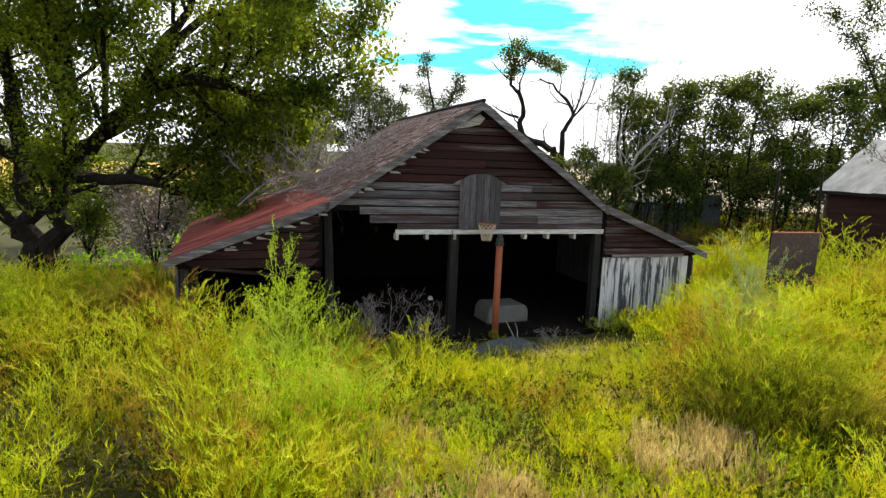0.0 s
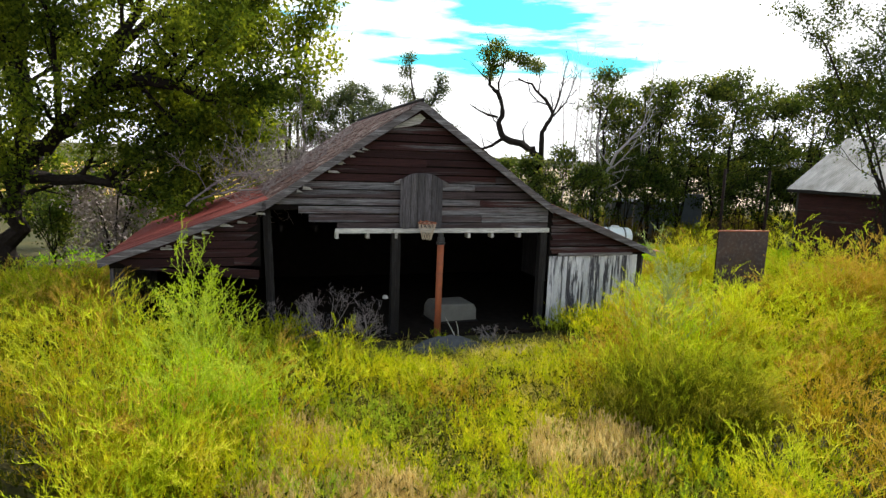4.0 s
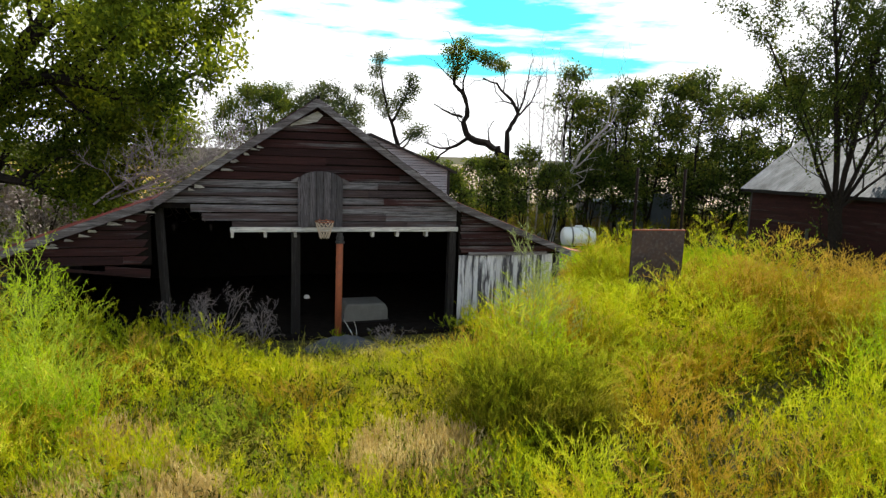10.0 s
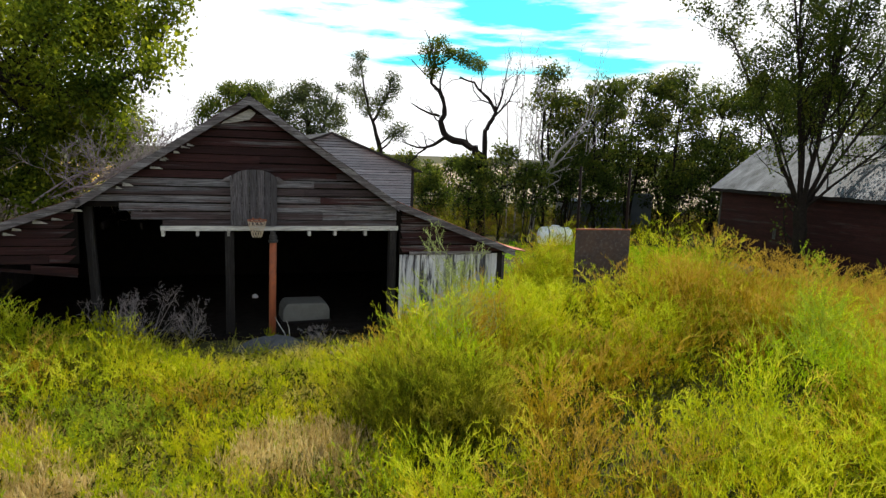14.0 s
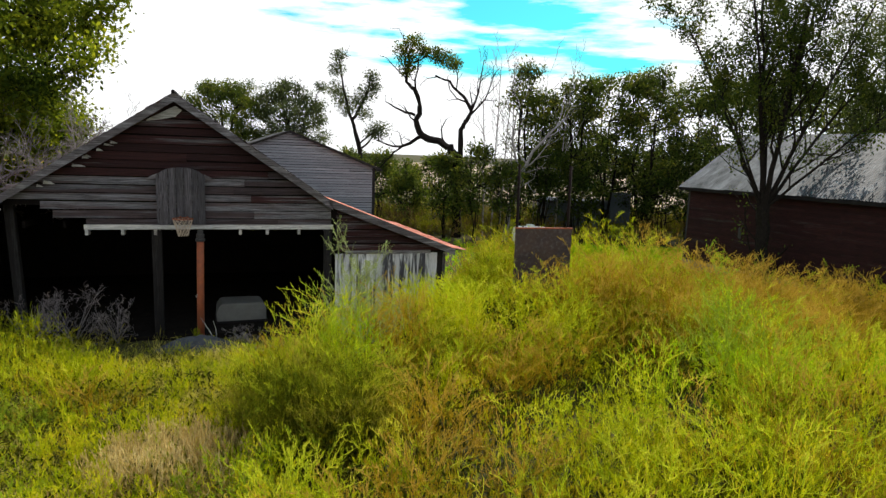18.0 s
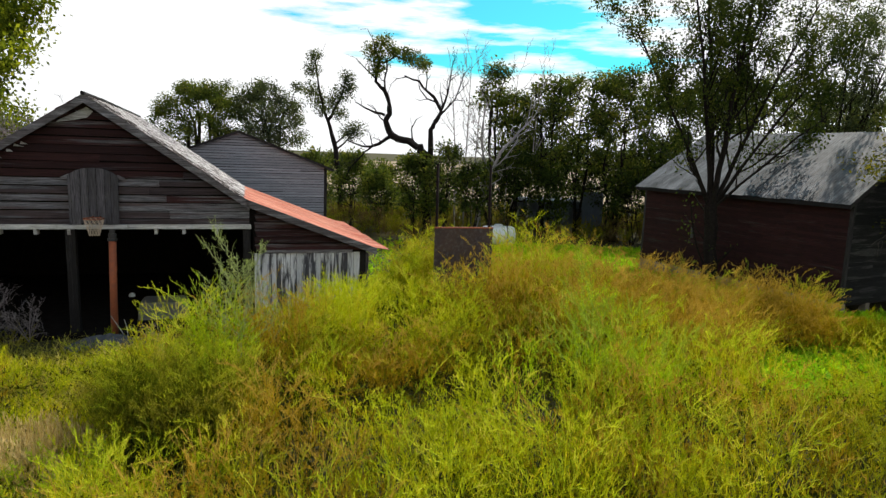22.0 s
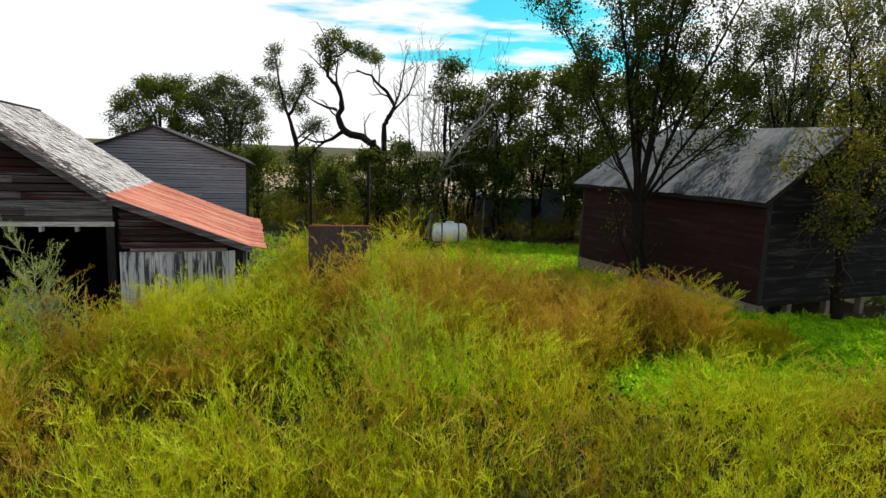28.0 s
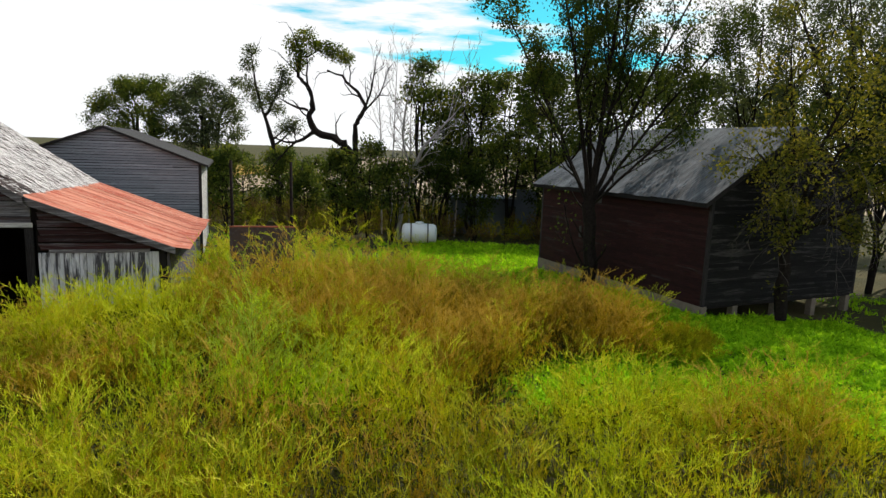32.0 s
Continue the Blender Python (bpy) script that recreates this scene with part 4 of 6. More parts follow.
T.limb([(-8.4, 19.0, 3.4), (-7.0, 20.2, 3.9), (-5.6, 21.0, 4.6)], 0.09, 0.03)
T.limb([(-7.8, 18.7, 6.6), (-6.8, 19.4, 5.4), (-5.4, 20.0, 4.9)], 0.08, 0.03)
T.limb([(-12.1, 20.1, 5.9), (-11.4, 18.9, 7.0), (-11.2, 17.8, 8.0), (-10.6, 17.2, 9.4)], 0.15, 0.05)
T.limb([(-10.8, 19.8, 5.0), (-10.2, 18.6, 7.2), (-9.6, 18.0, 9.6)], 0.12, 0.04)
T.limb([(-12.1, 20.4, 8.1), (-10.6, 20.6, 9.6), (-9.0, 20.6, 11.5)], 0.11, 0.04)
T.limb([(-7.8, 18.7, 6.6), (-6.4, 19.6, 7.8), (-5.2, 20.2, 9.4)], 0.10, 0.04)
T.limb([(-14.2, 20.3, 6.4), (-13.2, 19.0, 8.0), (-12.6, 18.4, 9.8)], 0.11, 0.04)
T.finish("old_tree", (-13.1, 19.8, 0), "huge spreading old tree with dark crooked limbs over the barn", M_BARK, M_LEAF)

# many-stemmed tree before the long wall of the granary
T = Tree(4, 0.125, 46, 0.2, 3, 0.20, (7, 5, 4), 0.42, 0.0, 0.54, 0.16, lambda p: 1.1 if p[2] > 7.5 else 0.5 if p[2] > 5 else 0.12)
T.limb([(21.2, 27.0, -0.7), (21.1, 27.0, 1.5), (20.9, 27.0, 3.3)], 0.30, 0.24, 3)
for dx, dy, top, w in ((-3.6, 0.6, 10.4, 0.10), (-1.9, -0.9, 12.0, 0.12), (-0.7, 0.9, 13.2, 0.13), (0.5, -1.2, 13.4, 0.13), (1.7, 0.5, 12.8, 0.12), (3.3, -0.4, 11.4, 0.11), (4.8, 0.7, 9.6, 0.09), (-2.7, -1.0, 7.6, 0.06), (3.6, -1.4, 7.0, 0.07)):
    T.limb([(20.95, 27.0, 3.0), (20.95 + 0.25 * dx, 27 + 0.3 * dy, 3.0 + 0.28 * (top - 3)), (20.95 + 0.6 * dx, 27 + 0.7 * dy, 3 + 0.64 * (top - 3)), (20.95 + dx, 27 + dy, top)], w, 0.03)
T.limb([(21.0, 26.95, 0.4), (20.3, 26.6, 1.6), (19.8, 26.2, 3.2)], 0.05, 0.02, 1)
T.finish("slender_tree", (21.2, 27.0, 0), "many-stemmed dark tree with thin leaves beside the granary", M_BARK, M_LEAFDD)

# tree before the granary's gable, hanging twigs
T = Tree(31, 0.125, 32, 0.2, 3, 0.02, (7, 5, 4), 0.45, 0.25, 0.62, 0.18)
T.limb([(26.9, 22.6, -0.2), (26.85, 22.6, 1.4), (26.9, 22.6, 3.2)], 0.22, 0.16, 3)
for dx, dy, top in ((-1.6, -0.6, 5.4), (-0.5, 0.4, 8.6), (1.0, -0.8, 8.0), (2.4, 0.2, 7.0), (3.8, -0.5, 5.4), (2.6, -1.2, 4.2), (-1.2, -1.4, 3.7)):
    T.limb([(26.9, 22.6, 2.6), (26.9 + 0.35 * dx, 22.6 + 0.4 * dy, 2.6 + 0.5 * (top - 2.6)), (26.9 + dx, 22.6 + dy, top)], 0.09, 0.025)
gable_tree = T.finish("gable_tree", (26.9, 22.6, 0), "yellowing twiggy tree in front of the granary gable", M_BARK, M_LEAFY)
D = Tree(33, 0.1, 0, 0.2, 2, -0.1, (6, 5), 0.5, 0.2, 1.0, 0.25, None, True, 0.008)
for dx, dy, z0, z1 in ((-1.7, -1.2, 4.2, 3.0), (-0.8, -1.6, 4.4, 2.6), (0.6, -1.7, 4.6, 2.4), (1.8, -1.5, 5.0, 3.2)):
    D.limb([(26.9 + 0.2 * dx, 22.5, z0), (26.9 + 0.7 * dx, 22.6 + 0.7 * dy, z0 + 0.2), (26.9 + dx, 22.6 + dy, z1)], 0.018, 0.006)
quad_mesh("dead_twig", np.concatenate(D.bark) - np.array([26.9, 22.6, 0]), M_GREYTWIG, gable_tree, "pale dead hanging twigs")

# thin tall trees behind the granary
for q, (x, y, h, lean, wid) in enumerate(((34.6, 31.5, 13.0, -1.5, 3.6), (31.5, 36.5, 12.5, 0.5, 3.2), (38.5, 34.0, 12.0, -1.0, 3.0))):
    T = Tree(50 + q, 0.15, 34, 0.2, 3, 0.2, (8, 5, 3), 0.4, 0.0, 0.6, 0.14)
    T.limb([(x, y, -1.0), (x + 0.1 * lean, y, 2.0), (x + 0.2 * lean, y, 3.6)], 0.22, 0.17, 3)
    for a in range(6):
        c, s = math.cos(a * 1.05 + q), math.sin(a * 1.05 + q)
        T.limb([(x + 0.2 * lean, y, 3.2), (x + 0.4 * lean + 0.3 * wid * c, y + 0.2 * wid * s, 3.2 + 0.4 * (h - 3)), (x + lean + wid * c * 0.8, y + 0.6 * wid * s, h - 0.3 * (a % 3))], 0.09, 0.03)
    T.finish("tall_thin_tree", (x, y, 0), "tall thin tree with see-through crown behind the granary", M_BARK, M_LEAFG, group="trees behind the granary")

# the twisted half-dead tree
T = Tree(7, 0.15, 0, 0.22, 3, 0.15, (6, 4, 3), 0.32, 0.0, 1.0, 0.28, None, True, 0.014)
T.limb([(8.1, 44, -1.0), (8.0, 44, 3), (7.7, 44, 5.0), (7.2, 44, 5.6), (5.5, 44, 6.2), (5.1, 44, 7.0), (5.3, 44, 7.9), (4.8, 44, 9.2), (4.3, 44, 9.9), (4.4, 44, 11.5)], 0.34, 0.08, 1)
T.limb([(4.9, 44, 7.5), (3.9, 43.8, 7.8), (2.9, 43.6, 8.3)], 0.11, 0.03, 1)
T.limb([(4.3, 44, 9.9), (3.5, 44.2, 10.6), (2.8, 44.2, 11.3)], 0.06, 0.02, 1)
T.limb([(8.2, 44.3, -1.0), (8.1, 44.3, 5.9), (8.3, 44.3, 7.0), (8.8, 44.3, 7.9), (8.1, 44.3, 8.9), (7.2, 44.2, 9.8), (6.2, 44, 10.2)], 0.2, 0.05, 1)
T.limb([(8.7, 44.3, 7.7), (9.2, 44.3, 9.2), (9.5, 44.3, 11.4)], 0.10, 0.02)
T.limb([(8.3, 44.3, 7.2), (9.7, 44.6, 8.8), (10.3, 44.6, 10.6)], 0.09, 0.02)
T.limb([(5.5, 44, 6.2), (4.0, 44, 5.3), (2.3, 44, 5.7)], 0.14, 0.03)
T.limb([(4.0, 44, 5.3), (3.2, 44.2, 4.6), (2.4, 44.2, 3.6)], 0.08, 0.03)
T.reach((4.4, 44, 11.0), (5.5, 44, 11.5), 0.06, 0.05)
T.reach((5.5, 44, 11.5), (7.0, 44, 11.2), 0.05, 0.03)
for c, r in (((4.0, 44, 11.8), 0.62), ((4.7, 44.2, 12.4), 0.6), ((4.5, 43.8, 11.1), 0.65), ((4.3, 44, 10.5), 0.45), ((5.4, 44, 11.8), 0.42), ((6.2, 44, 11.6), 0.55), ((6.9, 44.1, 11.3), 0.62), ((7.5, 44, 11.0), 0.45)):
    T.tuft(c, 1.32 * r, int(1150 * r))
T.finish("twisted_tree", (8.1, 44, 0), "twisted half-dead tree with two leafy tufts", M_BARK, M_LEAFD)

T = Tree(9, 0.15, 0, 0.22, 2, 0.2, (4, 3), 0.26, 0.0, 1.0, 0.15, None, True, 0.012)
T.limb([(0.3, 52.7, -1.0), (0.1, 52.7, 3), (-0.4, 52.7, 5.8), (-0.9, 52.7, 7.4), (-1.6, 52.7, 10.0), (-2.0, 52.7, 12.3)], 0.25, 0.04, 1)
T.limb([(-0.9, 52.7, 7.4), (0.1, 52.7, 9.1), (0.7, 52.7, 11.1)], 0.14, 0.04, 1)
T.limb([(-0.4, 52.7, 5.4), (0.6, 52.7, 6.2), (1.5, 52.7, 6.8)], 0.09, 0.03, 1)
for c, r in (((-2.0, 52.7, 12.6), 0.62), ((-2.2, 52.6, 11.5), 0.7), ((-2.3, 52.7, 9.9), 0.8), ((-1.8, 52.9, 9.2), 0.8), ((0.2, 52.7, 9.7), 0.9), ((-0.4, 52.5, 8.9), 0.7), ((0.7, 52.7, 11.0), 0.62), ((0.1, 52.7, 8.0), 0.7), ((1.5, 52.7, 6.8), 0.85), ((0.8, 52.9, 6.5), 0.8), ((-1.3, 52.7, 8.3), 0.7), ((0.9, 52.7, 10.2), 0.55)):
    T.tuft(c, 1.2 * r, int(950 * r))
T.finish("upright_tree", (0.3, 52.7, 0), "narrow upright tree with leafy tufts", M_BARK, M_LEAFG)


def clump_tree(name, label, seed, x, y, h, wid, low, leafmat, tufts=26, per=260, size=(0.5, 0.9), group="", leaf=0.16, stems=4, trunk=0.16, barkmat=None, bottom=-1.0):
    """A tree whose crown is many separate leaf clumps with gaps between, each carried by a branch of one of its stems."""
    T = Tree(seed, leaf, 0, 0.2, 1, 0.1, (3,), 0.3, 0.0, 1.0, 0.15, None, True, 0.01)
    rr = np.random.default_rng(seed + 1)
    tops = []
    for a in range(stems):
        ang = a * 6.283 / stems + rr.uniform(-0.5, 0.5)
        e = wid * rr.uniform(0.15, 0.75)
        top = h * rr.uniform(0.82, 1.0) if a else h
        ex, ey = x + e * math.cos(ang), y + 0.8 * e * math.sin(ang)
        q = T.reach((x + 0.1 * (ex - x), y + 0.1 * (ey - y), bottom), (x + 0.45 * (ex - x), y + 0.45 * (ey - y), 0.5 * (low + top)), trunk, trunk * 0.55, 0.10, 5)
        q += T.reach(q[-1], (ex, ey, top - 0.3), trunk * 0.5, 0.025, 0.14, 5)
        tops.append(np.array(q))
        T.tuft((ex, ey, top - 0.35), rr.uniform(*size) * 0.9, int(per * 0.8))
    allq = np.concatenate(tops)
    for k in range(tufts):
        ang, f = rr.uniform(0, 6.283), rr.random() ** 0.8
        z = low + (h - low) * f * 0.95
        ring = wid * math.sqrt(max(0.05, 1 - (1.75 * f - 0.75) ** 2)) * rr.uniform(0.45, 1.05)
        c = np.array([x + ring * math.cos(ang), y + 0.8 * ring * math.sin(ang), z])
        below = allq[allq[:, 2] < z - 0.25]
        if len(below):
            near = below[np.argmin(np.linalg.norm(below - c, axis=1))]
            T.reach(near, c, 0.035, 0.015, 0.14, 3)
        r = rr.uniform(*size)
        T.tuft(c, r, int(per * (r / size[1]) ** 2))
    T.finish(name, (x, y, 0), label, barkmat or M_BARK, leafmat, group=group)


def round_tree(name, label, seed, x, y, h, wid, low, leafmat, per=15, bare=0.1, group="", leaf=0.22, stems=7, trunk=0.2, kids=(5, 4, 3), lift=0.1, barkmat=None, twigs=False):
    T = Tree(seed, leaf, per, 0.19, 2, lift, kids, 0.42, 0.0, bare, 0.13, None, twigs)
    rr = np.random.default_rng(seed + 1)
    T.limb([(x, y, -0.8), (x + 0.1, y, low * 0.5), (x + rr.uniform(-0.3, 0.3), y, low)], trunk, trunk * 0.8, 3)
    for a in range(stems):
        ang = a * 6.283 / stems + rr.uniform(-0.4, 0.4)
        ex = x + wid * math.cos(ang) * rr.uniform(0.5, 1.0)
        ey = y + wid * 0.8 * math.sin(ang) * rr.uniform(0.5, 1.0)
        top = h * rr.uniform(0.72, 1.0)
        T.limb([(x, y, low * 0.9), (x + 0.4 * (ex - x), y + 0.4 * (ey - y), low + 0.45 * (top - low)), (ex, ey, top)], trunk * 0.45, 0.03)
    T.finish(name, (x, y, 0), label, barkmat or M_BARK, leafmat, group=group)


clump_tree("broad_tree", "broad round tree behind the grey barn", 61, -12.3, 54.3, 10.4, 3.9, 4.8, M_LEAFD, 74, 460, (0.6, 1.15), "trees behind the rear barn", 0.17, 5, 0.2)
clump_tree("broad_tree", "broad round tree behind the grey barn", 62, -6.3, 54.0, 10.5, 3.4, 4.4, M_LEAFG, 70, 460, (0.6, 1.15), "trees behind the rear barn", 0.17, 5, 0.2)
ROW = ((12.5, 45.0, 11.2, 1.6, 7.0, 26), (14.4, 46.2, 9.4, 2.4, 3.0, 56), (16.4, 45.4, 10.6, 2.3, 3.6, 60), (19.0, 46.5, 11.2, 2.7, 2.6, 76), (21.6, 45.3, 11.5, 2.7, 2.6, 80), (25.0, 46.0, 10.8, 3.2, 2.2, 86),
       (28.6, 46.4, 11.4, 3.3, 2.2, 84), (32.3, 46.0, 11.6, 3.3, 2.0, 80), (36.6, 46.0, 10.8, 3.4, 2.0, 76), (41.0, 46.0, 10.4, 3.4, 2.0, 70), (46.0, 45.0, 10.4, 3.4, 2.0, 70))
for q, (x, y, h, wd, low, n) in enumerate(ROW):
    clump_tree("row_tree", "dusty green tree in the windbreak row", 70 + q, x, y, h, wd, low, M_LEAFD, n, 170, (0.5, 1.05), "windbreak trees", 0.215, 3, 0.12)
SHRUBS = ((9.3, 42.8, 5.6, 1.6), (11.2, 41.8, 4.6, 1.4), (7.2, 43.2, 5.0, 1.3), (14.0, 43.2, 5.4, 1.7), (16.5, 43.4, 4.6, 1.6), (4.5, 45.0, 3.6, 1.3), (2.2, 46.5, 5.0, 1.5), (22.6, 44.0, 4.6, 1.8), (25.5, 44.2, 4.8, 1.9), (20.6, 48.0, 4.8, 1.9),
          (28.5, 44.5, 4.7, 1.9), (33, 44.5, 4.7, 1.9), (0.5, 40.5, 4.9, 1.3), (-1.5, 48.5, 4.4, 1.8), (9.0, 48.8, 3.6, 1.8), (13.0, 50.0, 4.4, 2.0), (17.4, 50.5, 6.0, 2.2), (24.0, 50.0, 6.0, 2.4), (29.5, 49.0, 6.5, 2.4), (-4.5, 50.0, 4.6, 1.8), (-0.6, 56.0, 4.8, 2.0), (3.6, 51.0, 4.4, 1.8), (6.4, 50.0, 4.8, 1.8), (15.2, 49.5, 6.6, 2.0), (19.5, 50.5, 7.0, 2.2), (22.0, 49.0, 6.6, 2.0), (26.5, 50.0, 7.0, 2.4), (37.0, 29.0, 5.0, 2.0), (40.5, 31.5, 6.0, 2.4), (35.5, 25.5, 3.6, 1.6), (44.0, 34.0, 6.0, 2.6))
for q, (x, y, h, wd) in enumerate(SHRUBS):
    clump_tree("shrub", "dense green shrub under the windbreak", 100 + q, x, y, h, wd, 0.8, M_LEAFD if x < 13 else M_LEAFDD, 32, 130, (0.45, 0.9), "windbreak shrubs", 0.21, 5, 0.04)
# thin bare stems standing up among the windbreak
T = Tree(16, 0.1, 0, 0.2, 2, 0.25, (7, 5), 0.28, 0.0, 1.0, 0.16, None, True, 0.015)
for x, y, lean, top in ((10.0, 45.0, -0.5, 10.2), (10.6, 45.3, 0.2, 11.6), (11.2, 45.1, 0.5, 10.6), (11.9, 45.4, -0.2, 11.3), (13.6, 45.2, 0.5, 10.6), (15.2, 45.0, 0.6, 11.0)):
    T.limb([(x, y, -1.0), (x + 0.3 * lean, y, 0.5 * top), (x + lean, y, top)], 0.07, 0.014)
T.finish("bare_tree", (10.0, 45.0, 0), "cluster of thin bare grey stems in the windbreak", M_DEADBARK, M_LEAFD)
round_tree("leafy_tree", "dense dark leafy tree at the far corner of the granary", 95, 34.2, 29.4, 7.6, 2.8, 2.4, M_LEAFDD, 34, 0.1, "", 0.16, 8, 0.16, (6, 5), 0.05, None, True)
# pale leaning dead tree
T = Tree(15, 0.1, 0, 0.2, 3, 0.06, (6, 4, 3), 0.42, 0.0, 1.0, 0.16)
T.limb([(11.4, 42.6, -1.0), (11.7, 42.6, 1.6), (12.2, 42.5, 3.7), (13.5, 42.4, 6.0), (15.0, 42.4, 7.6)], 0.18, 0.04)
T.limb([(12.2, 42.5, 3.7), (11.6, 42.3, 6.0), (11.9, 42.2, 8.4)], 0.09, 0.03)
T.finish("dead_tree", (11.4, 42.6, 0), "bare pale dead tree leaning among the windbreak", M_DEADBARK, M_LEAFD)
# brush left of the barn
for q, (x, y, h, wd, mt) in enumerate(((-10.2, 21.5, 3.2, 1.3, M_BRUSH), (-15.5, 27.0, 3.0, 2.0, M_LEAFD), (-19.5, 26.0, 3.4, 2.2, M_LEAF), (-8.2, 23.8, 3.4, 1.6, M_LEAFD), (-11.5, 25.5, 3.6, 1.8, M_LEAFD), (-6.0, 26.0, 3.6, 1.8, M_LEAFD), (-14.0, 24.0, 3.0, 1.6, M_LEAFD), (-17.5, 30.0, 3.6, 2.2, M_LEAFD), (-23.5, 23.0, 3.6, 2.4, M_LEAF), (-12.6, 31.0, 2.4, 2.0, M_LEAF))):
    round_tree("shrub", "tangled shrub beside the barn", 140 + q, x, y, h, wd, 0.3, mt, 26, 0.15, "shrubs by the old tree", 0.13, 8, 0.05, (6, 5), 0.05)


# ---------------------------------------------------------------- weeds and grass
def fade(v, a, b):
    return np.clip((v - a) / (b - a), 0, 1)


def weed_top(x, y):
    """Height to which the weeds stand, by place in the yard."""
    x, y = np.asarray(x, float), np.asarray(y, float)
    t = 0.82 + 0.0 * x
    t = t + bump_at(x, y, -4.9, 8.6, 3.3, 3.6, 1.3)
    t = t + bump_at(x, y, -2.3, 9.2, 1.4, 1.3, 0.9)
    t = t + bump_at(x, y, -9.5, 12.5, 4.5, 4.0, 1.15)
    t = t + bump_at(x, y, 5.9, 10.9, 1.35, 1.35, 1.35)
    t = t + bump_at(x, y, 7.0, 12.6, 1.4, 1.4, 0.5)
    t = t + bump_at(x, y, 1.9, 10.5, 1.0, 0.8, 0.6)
    t = t + bump_at(x, y, -0.6, 11.4, 1.1, 0.9, 0.7)
    t = t + bump_at(x, y, 18.6, 17.8, 2.6, 1.7, 0.5)
    t = t + bump_at(x, y, 8.7, 14.9, 1.6, 1.7, 1.15)
    t = t + bump_at(x, y, 10.0, 16.6, 1.3, 1.5, -1.2)
    t = t + bump_at(x, y, 12.4, 21.6, 3.6, 2.4, 0.7) + bump_at(x, y, 9.3, 19.3, 1.3, 1.2, 1.35)
    t = t + bump_at(x, y, 12.6, 15.8, 4.5, 4.0, 1.9)
    t = t + bump_at(x, y, 12.4, 19.1, 1.2, 1.2, 0.85)
    t = t + bump_at(x, y, 14.6, 17.4, 1.6, 1.4, 0.35)
    t = t + bump_at(x, y, 14.4, 19.8, 1.6, 1.6, 0.45)
    t = t + bump_at(x, y, 12.6, 10.8, 1.9, 1.7, 0.75)
    t = t + bump_at(x, y, 11.0, 8.0, 4.6, 3.6, 1.35)
    t = t + bump_at(x, y, 18.0, 8.8, 4.0, 3.0, 0.75)
    t = t + bump_at(x, y, 23.0, 10.6, 3.2, 2.0, 0.6)
    t = t + bump_at(x, y, 17.2, 17.2, 2.0, 1.6, 0.6)
    t = t + bump_at(x, y, 14.2, 14.2, 3.0, 1.6, 0.25)
    t = t + bump_at(x, y, 19.9, 18.6, 1.9, 1.4, 0.95)
    t = t + bump_at(x, y, 19.5, 11.3, 3.2, 1.6, 0.5)
    t = t + bump_at(x, y, 11.4, 14.9, 1.5, 1.4, 0.45)
    t = t + bump_at(x, y, 5.0, 9.2, 1.6, 1.0, -0.35)
    t = t - 0.45 * fade(y, 11.4, 12.8) * (1 - fade(np.abs(x - 1.8), 2.2, 3.4))
    return t


def weed_room(x, y):
    """How much of the ground the weeds take, 0 to 1."""
    edge = 17.0 + 12.0 * fade(12.9 - y, 0, 1.0) + 1.15 * np.clip(y - 14.9, 0, 4.0)
    right = 1 - fade(x - edge, -0.6, 0.5)
    rear = 19.4 + 5.2 * np.exp(-((x - 12.0) / 4.0) ** 2)
    back = 1 - fade(y, rear, rear + 1.8)
    u = (x - 0.77) * 0.9455 + (y - 15.97) * 0.3256
    v = -(x - 0.77) * 0.3256 + (y - 15.97) * 0.9455
    barn = np.where((np.abs(u) < 7.4) & (v > -0.25) & (v < 8.5), 0.0, 1.0)
    yard = 1 - 0.97 * (1 - fade(np.abs(u - 0.7), 2.6, 3.5)) * fade(v, -2.8, -2.0)
    return right * back * barn * yard


def scatter(n, x0, x1, y0, y1, rng, room, near=0.35):
    x, y = rng.uniform(x0, x1, n), rng.uniform(y0, y1, n)
    keep = rng.random(n) < room(x, y)
    return x[keep], y[keep]


